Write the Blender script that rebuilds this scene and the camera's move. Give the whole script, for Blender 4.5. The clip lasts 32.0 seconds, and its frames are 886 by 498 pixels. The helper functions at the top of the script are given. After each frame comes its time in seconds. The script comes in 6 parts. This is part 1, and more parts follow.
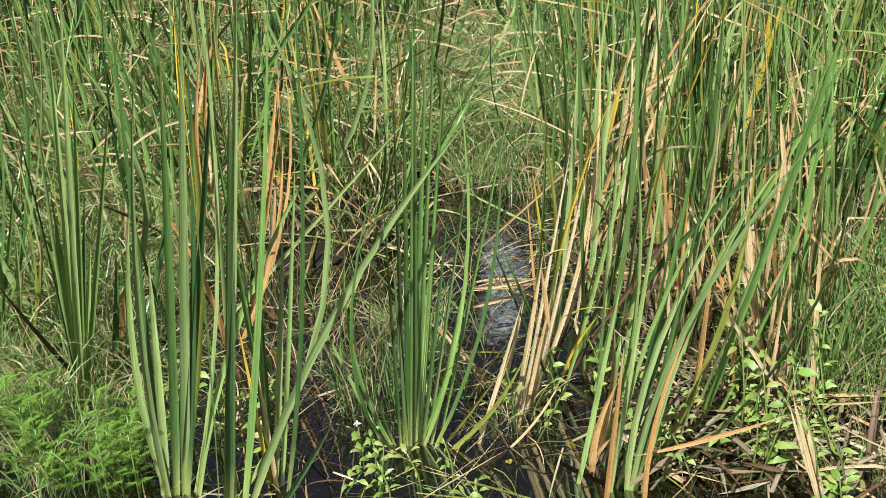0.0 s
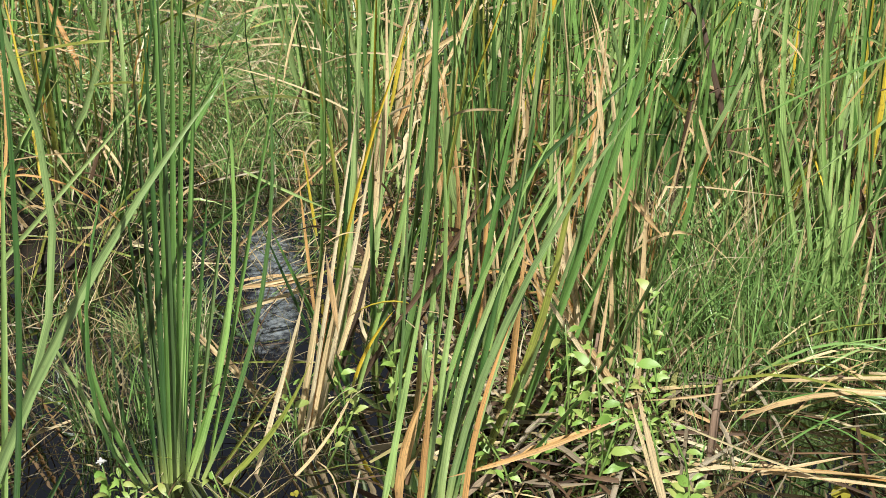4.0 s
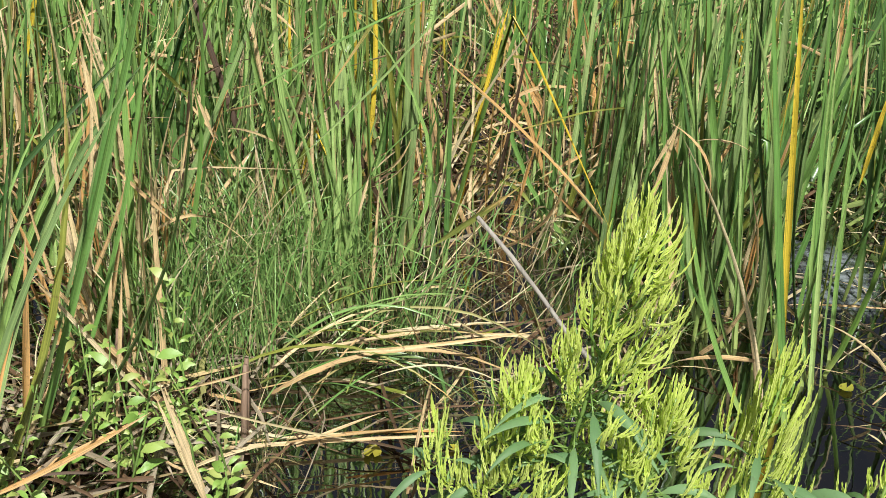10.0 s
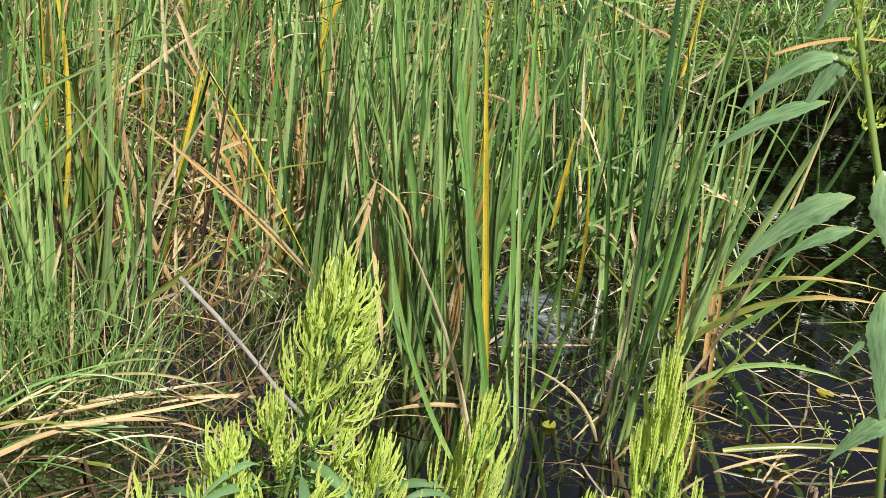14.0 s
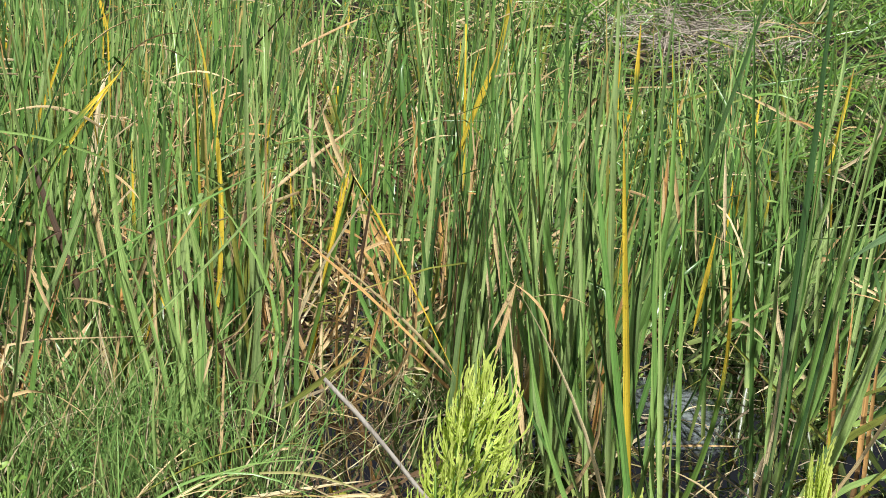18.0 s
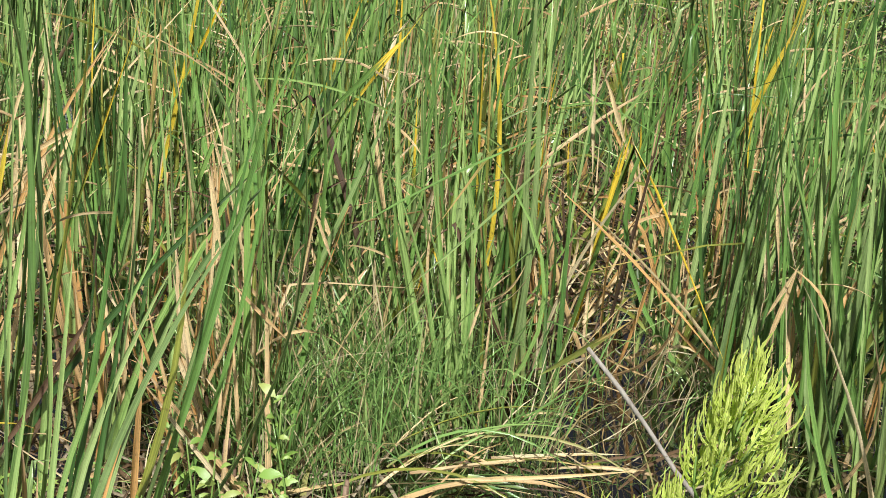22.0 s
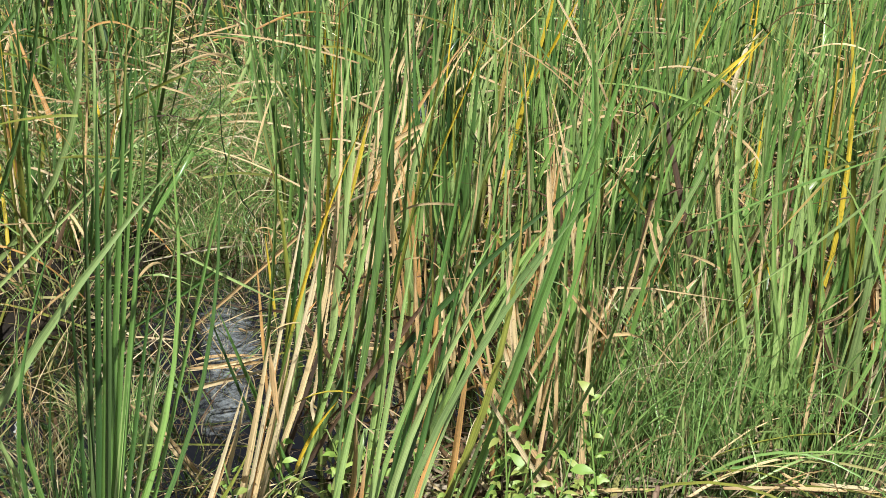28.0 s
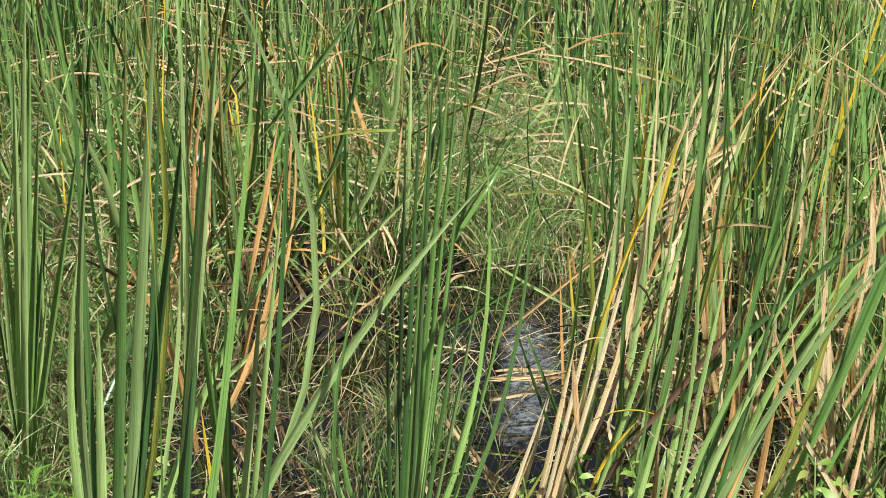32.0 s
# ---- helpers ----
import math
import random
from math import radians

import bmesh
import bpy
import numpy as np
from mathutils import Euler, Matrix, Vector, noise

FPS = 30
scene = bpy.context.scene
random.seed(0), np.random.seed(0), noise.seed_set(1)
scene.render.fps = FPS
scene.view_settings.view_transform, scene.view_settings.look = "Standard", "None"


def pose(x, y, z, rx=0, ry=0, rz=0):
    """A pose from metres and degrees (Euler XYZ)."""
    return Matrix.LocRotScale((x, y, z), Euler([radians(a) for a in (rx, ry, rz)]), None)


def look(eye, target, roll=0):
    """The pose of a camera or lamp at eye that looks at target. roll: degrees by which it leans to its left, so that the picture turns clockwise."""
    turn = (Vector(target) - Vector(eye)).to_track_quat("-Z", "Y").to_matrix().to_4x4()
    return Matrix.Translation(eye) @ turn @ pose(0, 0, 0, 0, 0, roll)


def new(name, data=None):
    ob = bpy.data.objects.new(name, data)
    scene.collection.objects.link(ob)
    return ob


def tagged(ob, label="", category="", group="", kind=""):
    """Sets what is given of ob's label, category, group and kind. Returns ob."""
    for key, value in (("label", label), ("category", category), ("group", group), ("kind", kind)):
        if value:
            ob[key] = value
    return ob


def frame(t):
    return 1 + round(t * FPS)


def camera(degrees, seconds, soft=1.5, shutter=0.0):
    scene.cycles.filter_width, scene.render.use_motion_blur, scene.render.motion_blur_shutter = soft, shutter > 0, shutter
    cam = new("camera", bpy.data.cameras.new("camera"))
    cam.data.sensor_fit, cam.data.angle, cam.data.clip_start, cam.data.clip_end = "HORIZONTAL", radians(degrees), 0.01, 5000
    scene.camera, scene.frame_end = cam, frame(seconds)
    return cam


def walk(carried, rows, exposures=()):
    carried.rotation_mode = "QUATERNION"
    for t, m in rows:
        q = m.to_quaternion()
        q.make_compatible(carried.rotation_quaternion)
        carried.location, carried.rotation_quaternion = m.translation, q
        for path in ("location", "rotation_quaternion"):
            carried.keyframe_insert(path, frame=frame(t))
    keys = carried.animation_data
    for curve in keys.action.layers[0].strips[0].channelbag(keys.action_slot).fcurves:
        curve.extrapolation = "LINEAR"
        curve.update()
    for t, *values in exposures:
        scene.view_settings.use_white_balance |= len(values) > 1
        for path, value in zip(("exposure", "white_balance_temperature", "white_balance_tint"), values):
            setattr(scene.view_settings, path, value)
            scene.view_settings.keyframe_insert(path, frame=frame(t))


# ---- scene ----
# ---- camera ----
cam = camera(40.79, 32.0, soft=0.71)


def aim(x, y, z, yaw, pitch, lean):
    """Pose from the eye, the heading (degrees to the right of +y), the pitch and the lean to the right."""
    a, p = radians(yaw), radians(pitch)
    way = Vector((math.sin(a) * math.cos(p), math.cos(a) * math.cos(p), math.sin(p)))
    return look((x, y, z), Vector((x, y, z)) + way, -lean)


PATH = [
    (0, 0.1339, -0.4986, 1.8339, -21.370, -23.268, 5.430),
    (0.5, 0.1443, -0.4963, 1.8303, -19.897, -23.646, 5.316),
    (1, 0.1572, -0.4881, 1.8302, -18.552, -24.028, 5.190),
    (1.5, 0.1645, -0.4803, 1.8303, -17.345, -24.202, 5.146),
    (2, 0.1118, -0.2162, 1.7161, -16.703, -24.300, 5.347),
    (2.5, 0.0574, -0.0367, 1.6206, -15.499, -24.047, 4.903),
    (4.5, -0.0877, -0.0404, 1.5594, -6.077, -23.889, 1.898),
    (5, -0.0829, -0.0283, 1.5456, -4.069, -23.997, 1.523),
    (5.5, -0.0785, -0.0239, 1.5421, -1.984, -24.070, 1.230),
    (6, -0.0696, -0.0181, 1.5409, 0.000, -24.000, 0.846),
    (6.5, -0.0638, -0.0160, 1.5325, 2.150, -23.676, 0.486),
    (7, -0.0590, -0.0195, 1.5274, 4.247, -23.446, 0.217),
    (7.5, -0.0553, -0.0148, 1.5334, 6.269, -23.619, -0.041),
    (8, -0.0548, -0.0090, 1.5301, 8.356, -23.780, -0.224),
    (8.5, -0.0526, 0.0002, 1.5299, 10.320, -24.101, -0.473),
    (9, -0.0442, 0.0021, 1.5238, 12.082, -24.208, -0.600),
    (9.5, -0.0359, 0.0026, 1.5371, 13.969, -24.593, -0.943),
    (10, -0.0271, 0.0079, 1.5448, 15.893, -24.902, -1.226),
    (10.5, -0.0169, 0.0106, 1.5456, 17.927, -25.062, -1.553),
    (11, -0.0068, 0.0112, 1.5402, 20.165, -25.239, -1.922),
    (11.5, 0.0032, 0.0107, 1.5403, 22.434, -25.393, -2.509),
    (12, 0.0191, 0.0162, 1.5502, 24.601, -25.531, -3.301),
    (12.5, 0.0208, 0.0179, 1.5597, 26.755, -25.214, -3.902),
    (13, 0.0227, 0.0216, 1.5710, 28.476, -24.586, -4.307),
    (13.5, 0.0138, 0.0207, 1.5726, 29.788, -23.472, -4.510),
    (14, 0.0195, 0.0151, 1.5733, 30.252, -22.249, -4.419),
    (14.5, 0.0225, 0.0066, 1.5743, 30.340, -20.988, -4.279),
    (16.5, 0.0227, -0.0025, 1.6326, 26.138, -18.631, -1.889),
    (17, 0.0213, -0.0061, 1.6346, 24.932, -18.439, -1.598),
    (17.5, 0.0222, -0.0017, 1.6287, 23.853, -18.423, -1.325),
    (18, 0.0236, 0.0042, 1.6241, 22.658, -18.590, -1.427),
    (18.5, 0.0212, 0.0227, 1.6130, 21.398, -18.836, -2.045),
    (19, 0.0226, 0.0301, 1.6082, 19.715, -19.134, -2.203),
    (19.5, 0.0189, 0.0322, 1.6079, 18.038, -19.447, -2.245),
    (20, 0.0131, 0.0248, 1.6135, 16.333, -19.803, -2.254),
    (20.5, 0.0116, 0.0209, 1.6183, 14.629, -20.097, -2.128),
    (21, 0.0138, 0.0228, 1.6177, 12.715, -20.297, -2.114),
    (21.5, 0.0187, 0.0268, 1.6121, 10.829, -20.324, -1.669),
    (22, 0.0156, 0.0288, 1.6181, 9.149, -20.549, -1.629),
    (22.5, 0.0126, 0.0274, 1.6211, 7.522, -20.654, -1.404),
    (23, 0.0081, 0.0326, 1.6237, 6.175, -20.757, -1.053),
    (23.5, 0.0012, 0.0279, 1.6306, 4.893, -20.924, -1.076),
    (24, -0.0013, 0.0237, 1.6308, 3.794, -20.920, -1.108),
    (24.5, -0.0000, 0.0254, 1.6294, 2.671, -20.847, -0.925),
    (25, 0.0018, 0.0240, 1.6273, 1.370, -20.820, -1.059),
    (25.5, 0.0025, 0.0186, 1.6203, 0.067, -20.744, -1.247),
    (27.5, 0.0324, -0.0013, 1.6299, -6.345, -20.752, -0.211),
    (28, 0.0291, -0.0178, 1.6283, -7.997, -20.549, -0.160),
    (28.5, 0.0284, -0.0184, 1.6327, -9.701, -20.567, 0.478),
    (29, 0.0166, -0.0218, 1.6275, -11.312, -20.410, 0.488),
    (29.5, 0.0103, -0.0233, 1.6276, -12.996, -20.361, 1.027),
    (30, 0.0024, -0.0275, 1.6190, -14.821, -20.120, 1.252),
    (30.5, -0.0044, -0.0209, 1.6084, -16.651, -19.814, 2.005),
    (31, -0.0071, -0.0294, 1.5982, -18.591, -19.436, 2.186),
    (31.5, -0.0089, -0.0364, 1.5925, -20.638, -19.112, 2.036),
    (32, -0.0063, -0.0369, 1.6015, -22.729, -18.954, 2.330),
]
walk(cam, [(t, aim(*row)) for t, *row in PATH])

# ---- light ----
SUN_EL, SUN_AZ = 50, 187          # degrees above the horizon; heading from which the light comes
scene.view_settings.exposure = 0.12
world = bpy.data.worlds.new("sky")
scene.world = world
world.use_nodes = True
sky = world.node_tree.nodes.new("ShaderNodeTexSky")
sky.sky_type, sky.sun_disc = "NISHITA", False
sky.sun_elevation, sky.sun_rotation = radians(SUN_EL), radians(SUN_AZ)
sky.dust_density, sky.air_density = 1.2, 0.4
back = world.node_tree.nodes["Background"]
back.inputs["Strength"].default_value = 0.05
haze = world.node_tree.nodes.new("ShaderNodeHueSaturation")
haze.inputs["Saturation"].default_value = 0.45
world.node_tree.links.new(sky.outputs[0], haze.inputs["Color"])
world.node_tree.links.new(haze.outputs[0], back.inputs[0])
lamp = bpy.data.lights.new("sun", "SUN")
lamp.energy, lamp.angle, lamp.color = 5.0, radians(1.0), (1.0, 0.975, 0.945)
sun = new("sun", lamp)
sa, se = radians(SUN_AZ), radians(SUN_EL)
sun.matrix_world = look((math.sin(sa) * math.cos(se) * 30, math.cos(sa) * math.cos(se) * 30, math.sin(se) * 30), (0, 0, 0))

# ---- materials ----
def base_mat(name):
    m = bpy.data.materials.new(name)
    m.use_nodes = True
    nt = m.node_tree
    nt.nodes.clear()
    return m, nt, nt.nodes.new("ShaderNodeOutputMaterial")


def ramp(nt, stops):
    r = nt.nodes.new("ShaderNodeValToRGB")
    els = r.color_ramp.elements
    while len(els) < len(stops):
        els.new(0.5)
    for e, (p, c) in zip(els, stops):
        e.position, e.color = p, (*c, 1)
    return r


def math_node(nt, op, a, b=None, clamp=False):
    n = nt.nodes.new("ShaderNodeMath")
    n.operation, n.use_clamp = op, clamp
    for i, v in enumerate((a, b)):
        if v is None:
            continue
        if isinstance(v, (int, float)):
            n.inputs[i].default_value = v
        else:
            nt.links.new(v, n.inputs[i])
    return n.outputs[0]


def mix_col(nt, fac, a, b, mode="MIX"):
    n = nt.nodes.new("ShaderNodeMix")
    n.data_type, n.blend_type = "RGBA", mode
    for sock, v in ((n.inputs[0], fac), (n.inputs[6], a), (n.inputs[7], b)):
        if isinstance(v, (int, float)):
            sock.default_value = v
        elif isinstance(v, tuple):
            sock.default_value = (*v, 1)
        else:
            nt.links.new(v, sock)
    return n.outputs[2]


def leaf_mat(name, shades, foot=None, tip=None, tip_from=0.8, through_light=0.05, rough=0.28, ribs=True, spots=0.0, spec=0.6):
    """A blade: shades vary from leaf to leaf; foot and tip colours along its length; fine ribs lengthwise; light passes through it."""
    m, nt, out = base_mat(name)
    L, N = nt.links, nt.nodes
    info, geo, uv = N.new("ShaderNodeObjectInfo"), N.new("ShaderNodeNewGeometry"), N.new("ShaderNodeUVMap")
    rnd = math_node(nt, "FRACT", math_node(nt, "ADD", info.outputs["Random"], geo.outputs["Random Per Island"]))
    r = ramp(nt, [(i / max(1, len(shades) - 1), c) for i, c in enumerate(shades)])
    L.new(rnd, r.inputs[0])
    col = r.outputs[0]
    sep = N.new("ShaderNodeSeparateXYZ")
    L.new(uv.outputs[0], sep.inputs[0])
    v = sep.outputs[1]
    # blotches along the blade and fine ribs across it
    blot = N.new("ShaderNodeTexNoise")
    blot.inputs["Scale"].default_value, blot.inputs["Detail"].default_value = 6.0, 3.0
    L.new(geo.outputs["Position"], blot.inputs["Vector"])
    col = mix_col(nt, 0.5, col, ramp_of(nt, blot.outputs[0], [(0.3, (0.55, 0.55, 0.5)), (0.7, (1.0, 1.0, 1.0))]), "MULTIPLY")
    stripe = N.new("ShaderNodeTexNoise")
    comb = N.new("ShaderNodeCombineXYZ")
    L.new(math_node(nt, "MULTIPLY", sep.outputs[0], 9.0), comb.inputs[0])
    L.new(math_node(nt, "MULTIPLY", v, 5.0), comb.inputs[1])
    L.new(math_node(nt, "MULTIPLY", rnd, 50.0), comb.inputs[2])
    L.new(comb.outputs[0], stripe.inputs["Vector"])
    stripe.inputs["Scale"].default_value, stripe.inputs["Detail"].default_value = 1.0, 4.0
    if ribs:
        col = mix_col(nt, 0.75, col, ramp_of(nt, stripe.outputs[0], [(0.34, (0.45, 0.5, 0.45)), (0.5, (0.95, 0.95, 0.9)), (0.68, (1.35, 1.3, 1.25))]), "MULTIPLY")
    if foot:
        f = math_node(nt, "SUBTRACT", 1.0, math_node(nt, "MULTIPLY", v, 7.0), True)
        col = mix_col(nt, math_node(nt, "MULTIPLY", f, 0.8), col, foot)
    if tip:
        edge = math_node(nt, "ADD", v, math_node(nt, "MULTIPLY", math_node(nt, "SUBTRACT", stripe.outputs[0], 0.5), 0.5))
        edge = math_node(nt, "ADD", edge, math_node(nt, "MULTIPLY", math_node(nt, "SUBTRACT", rnd, 0.6), 0.35))
        f = math_node(nt, "MULTIPLY", math_node(nt, "SUBTRACT", edge, tip_from), 7.0, True)
        col = mix_col(nt, f, col, tip)
    if spots:
        sp = N.new("ShaderNodeTexNoise")
        sp.inputs["Scale"].default_value, sp.inputs["Detail"].default_value = 90.0, 2.0
        L.new(geo.outputs["Position"], sp.inputs["Vector"])
        f = math_node(nt, "MULTIPLY", math_node(nt, "SUBTRACT", sp.outputs[0], 0.62), 9.0, True)
        col = mix_col(nt, math_node(nt, "MULTIPLY", f, spots), col, (0.10, 0.05, 0.02))
    p = N.new("ShaderNodeBsdfPrincipled")
    L.new(col, p.inputs["Base Color"])
    p.inputs["Roughness"].default_value = rough
    p.inputs["Specular IOR Level"].default_value = spec
    bump = N.new("ShaderNodeBump")
    bump.inputs["Strength"].default_value, bump.inputs["Distance"].default_value = 0.35, 0.001
    L.new(stripe.outputs[0], bump.inputs["Height"])
    L.new(bump.outputs[0], p.inputs["Normal"])
    tr = N.new("ShaderNodeBsdfTranslucent")
    L.new(mix_col(nt, 0.4, col, (1.0, 1.0, 0.35), "MULTIPLY"), tr.inputs["Color"])
    mixs = N.new("ShaderNodeMixShader")
    mixs.inputs[0].default_value = through_light
    L.new(p.outputs[0], mixs.inputs[1])
    L.new(tr.outputs[0], mixs.inputs[2])
    L.new(mixs.outputs[0], out.inputs[0])
    return m


def ramp_of(nt, sock, stops):
    r = ramp(nt, stops)
    nt.links.new(sock, r.inputs[0])
    return r.outputs[0]


FOOT = (0.42, 0.50, 0.14)
GREEN = leaf_mat("cattail_green", [(0.05, 0.125, 0.035), (0.15, 0.32, 0.075), (0.29, 0.50, 0.13), (0.06, 0.145, 0.045), (0.47, 0.64, 0.24), (0.03, 0.08, 0.025), (0.20, 0.39, 0.095)], FOOT, (0.50, 0.36, 0.12), 0.97, spots=0.3, through_light=0.03, rough=0.3)
FRESH = leaf_mat("cattail_fresh", [(0.24, 0.43, 0.11), (0.46, 0.64, 0.23), (0.30, 0.50, 0.14)], FOOT, (0.55, 0.45, 0.15), 1.0, spots=0.2, through_light=0.04)
OLIVE = leaf_mat("cattail_olive", [(0.22, 0.27, 0.05), (0.34, 0.36, 0.07), (0.16, 0.20, 0.05)], FOOT, (0.55, 0.40, 0.14), 0.7, spots=0.5)
YELTIP = leaf_mat("cattail_yellow_tip", [(0.11, 0.24, 0.05), (0.17, 0.28, 0.06)], FOOT, (0.84, 0.60, 0.06), 0.5, spots=0.4)
YELLOW = leaf_mat("cattail_yellow", [(0.80, 0.54, 0.03), (0.84, 0.62, 0.06), (0.74, 0.60, 0.08)], (0.4, 0.4, 0.08), (0.68, 0.40, 0.13), 0.9, spots=0.5, through_light=0.15)
ORANGE = leaf_mat("cattail_orange", [(0.66, 0.35, 0.11), (0.72, 0.44, 0.17), (0.56, 0.30, 0.10)], (0.35, 0.2, 0.08), (0.60, 0.42, 0.22), 0.85, rough=0.6, spots=0.5)
TAN = leaf_mat("cattail_dry", [(0.78, 0.57, 0.29), (0.88, 0.71, 0.41), (0.64, 0.42, 0.19), (0.90, 0.77, 0.50), (0.74, 0.48, 0.22)], (0.32, 0.20, 0.09), (0.45, 0.33, 0.2), 0.9, through_light=0.05, rough=0.6, spots=0.6)
BROWN = leaf_mat("cattail_brown", [(0.10, 0.058, 0.03), (0.20, 0.115, 0.06), (0.06, 0.038, 0.024)], None, None, through_light=0.04, rough=0.7, spots=0.6)
GREY = leaf_mat("rotting_leaf", [(0.42, 0.35, 0.245), (0.26, 0.20, 0.13), (0.54, 0.47, 0.35), (0.33, 0.25, 0.165)], None, None, through_light=0.05, rough=0.75, spots=0.8)
SEDGE = leaf_mat("sedge_green", [(0.12, 0.26, 0.06), (0.22, 0.41, 0.11), (0.36, 0.53, 0.17), (0.17, 0.34, 0.09)], (0.35, 0.33, 0.12), (0.52, 0.42, 0.18), 0.95, ribs=False)
STRAW = leaf_mat("sedge_straw", [(0.62, 0.52, 0.28), (0.80, 0.70, 0.46), (0.42, 0.33, 0.15), (0.40, 0.40, 0.14)], None, None, through_light=0.05, rough=0.6, ribs=False)
GRASS = leaf_mat("bank_grass", [(0.13, 0.30, 0.035), (0.19, 0.38, 0.05), (0.24, 0.42, 0.07)], None, (0.4, 0.4, 0.1), 1.0, ribs=False)
HEMP = leaf_mat("hemp_flower", [(0.80, 0.94, 0.22), (0.86, 0.96, 0.30), (0.74, 0.91, 0.17)], None, None, rough=0.6, ribs=False, through_light=0.32)
BROAD = leaf_mat("broad_leaf", [(0.16, 0.31, 0.13), (0.23, 0.39, 0.17), (0.13, 0.26, 0.09)], (0.24, 0.37, 0.11), None, rough=0.55, ribs=False, spots=0.25, spec=0.5, through_light=0.2)
LIGHT_BROAD = leaf_mat("light_broad_leaf", [(0.22, 0.40, 0.07), (0.33, 0.50, 0.11), (0.42, 0.48, 0.13)], None, None, rough=0.45, ribs=False, spots=0.5)
PAD = leaf_mat("floating_leaf", [(0.34, 0.40, 0.06), (0.50, 0.44, 0.06), (0.26, 0.38, 0.07)], None, None, rough=0.35, ribs=False, through_light=0.1, spots=0.9)
WHITE = leaf_mat("white_petal", [(0.80, 0.80, 0.76), (0.75, 0.74, 0.70)], None, None, rough=0.6, ribs=False)
STALK = leaf_mat("green_stalk", [(0.20, 0.36, 0.08), (0.27, 0.40, 0.10)], None, None, through_light=0.05, ribs=False)
BIG_LEAF = leaf_mat("drooping_leaf", [(0.24, 0.42, 0.19), (0.31, 0.50, 0.24)], (0.34, 0.46, 0.14), None, rough=0.42, spots=0.15, spec=0.7)
TREE_LEAF = leaf_mat("tree_leaf", [(0.05, 0.11, 0.025), (0.08, 0.15, 0.035)], None, None, ribs=False)


def surface_mat(name, shades, scale, rough, bump=0.4, size=0.01, stretch=(1, 1, 1)):
    m, nt, out = base_mat(name)
    L, N = nt.links, nt.nodes
    tc, mp = N.new("ShaderNodeTexCoord"), N.new("ShaderNodeMapping")
    mp.inputs["Scale"].default_value = stretch
    L.new(tc.outputs["Object"], mp.inputs[0])
    a, b = N.new("ShaderNodeTexNoise"), N.new("ShaderNodeTexNoise")
    for n, s in ((a, scale), (b, scale * 9)):
        n.inputs["Scale"].default_value, n.inputs["Detail"].default_value = s, 6.0
        L.new(mp.outputs[0], n.inputs["Vector"])
    h = math_node(nt, "ADD", math_node(nt, "MULTIPLY", a.outputs[0], 0.6), math_node(nt, "MULTIPLY", b.outputs[0], 0.4))
    r = ramp(nt, [(0.3 + 0.4 * i / (len(shades) - 1), c) for i, c in enumerate(shades)])
    L.new(h, r.inputs[0])
    p = N.new("ShaderNodeBsdfPrincipled")
    L.new(r.outputs[0], p.inputs["Base Color"])
    p.inputs["Roughness"].default_value = rough
    bp = N.new("ShaderNodeBump")
    bp.inputs["Strength"].default_value, bp.inputs["Distance"].default_value = bump, size
    L.new(h, bp.inputs["Height"])
    L.new(bp.outputs[0], p.inputs["Normal"])
    L.new(p.outputs[0], out.inputs[0])
    return m


MUD = surface_mat("mud", [(0.006, 0.0045, 0.003), (0.016, 0.011, 0.007), (0.036, 0.026, 0.015)], 7.0, 0.75)
STICK = surface_mat("grey_stick", [(0.20, 0.175, 0.145), (0.40, 0.365, 0.32), (0.54, 0.51, 0.455)], 22.0, 0.8, stretch=(1, 1, 0.12))
STUMP = surface_mat("reed_stump", [(0.12, 0.075, 0.05), (0.27, 0.18, 0.12), (0.38, 0.28, 0.20)], 26.0, 0.8, stretch=(1, 1, 0.1))
BARK = surface_mat("bark", [(0.02, 0.016, 0.012), (0.05, 0.04, 0.03)], 6.0, 0.9)


def water_mat():
    """Still peaty water: dark, mirror-smooth, with faint ripples and a film of specks."""
    m, nt, out = base_mat("pond_water")
    L, N = nt.links, nt.nodes
    geo = N.new("ShaderNodeNewGeometry")
    big, fine = N.new("ShaderNodeTexNoise"), N.new("ShaderNodeTexNoise")
    big.inputs["Scale"].default_value, big.inputs["Detail"].default_value = 2.2, 3.0
    fine.inputs["Scale"].default_value, fine.inputs["Detail"].default_value = 14.0, 2.0
    for n in (big, fine):
        L.new(geo.outputs["Position"], n.inputs["Vector"])
    p = N.new("ShaderNodeBsdfPrincipled")
    L.new(ramp_of(nt, big.outputs[0], [(0.35, (0.0012, 0.0009, 0.0005)), (0.7, (0.004, 0.0027, 0.0015))]), p.inputs["Base Color"])
    p.inputs["Roughness"].default_value, p.inputs["IOR"].default_value = 0.02, 2.3
    p.inputs["Specular IOR Level"].default_value = 1.0
    bp = N.new("ShaderNodeBump")
    bp.inputs["Strength"].default_value, bp.inputs["Distance"].default_value = 0.06, 0.006
    L.new(fine.outputs[0], bp.inputs["Height"])
    L.new(bp.outputs[0], p.inputs["Normal"])
    L.new(p.outputs[0], out.inputs[0])
    return m


WATER = water_mat()

# ---- builders ----
rng = np.random.default_rng(7)


def mesh_obj(name, mesh, parent=None, label=""):
    ob = new(name, mesh)
    ob.parent = parent
    return tagged(ob, label)


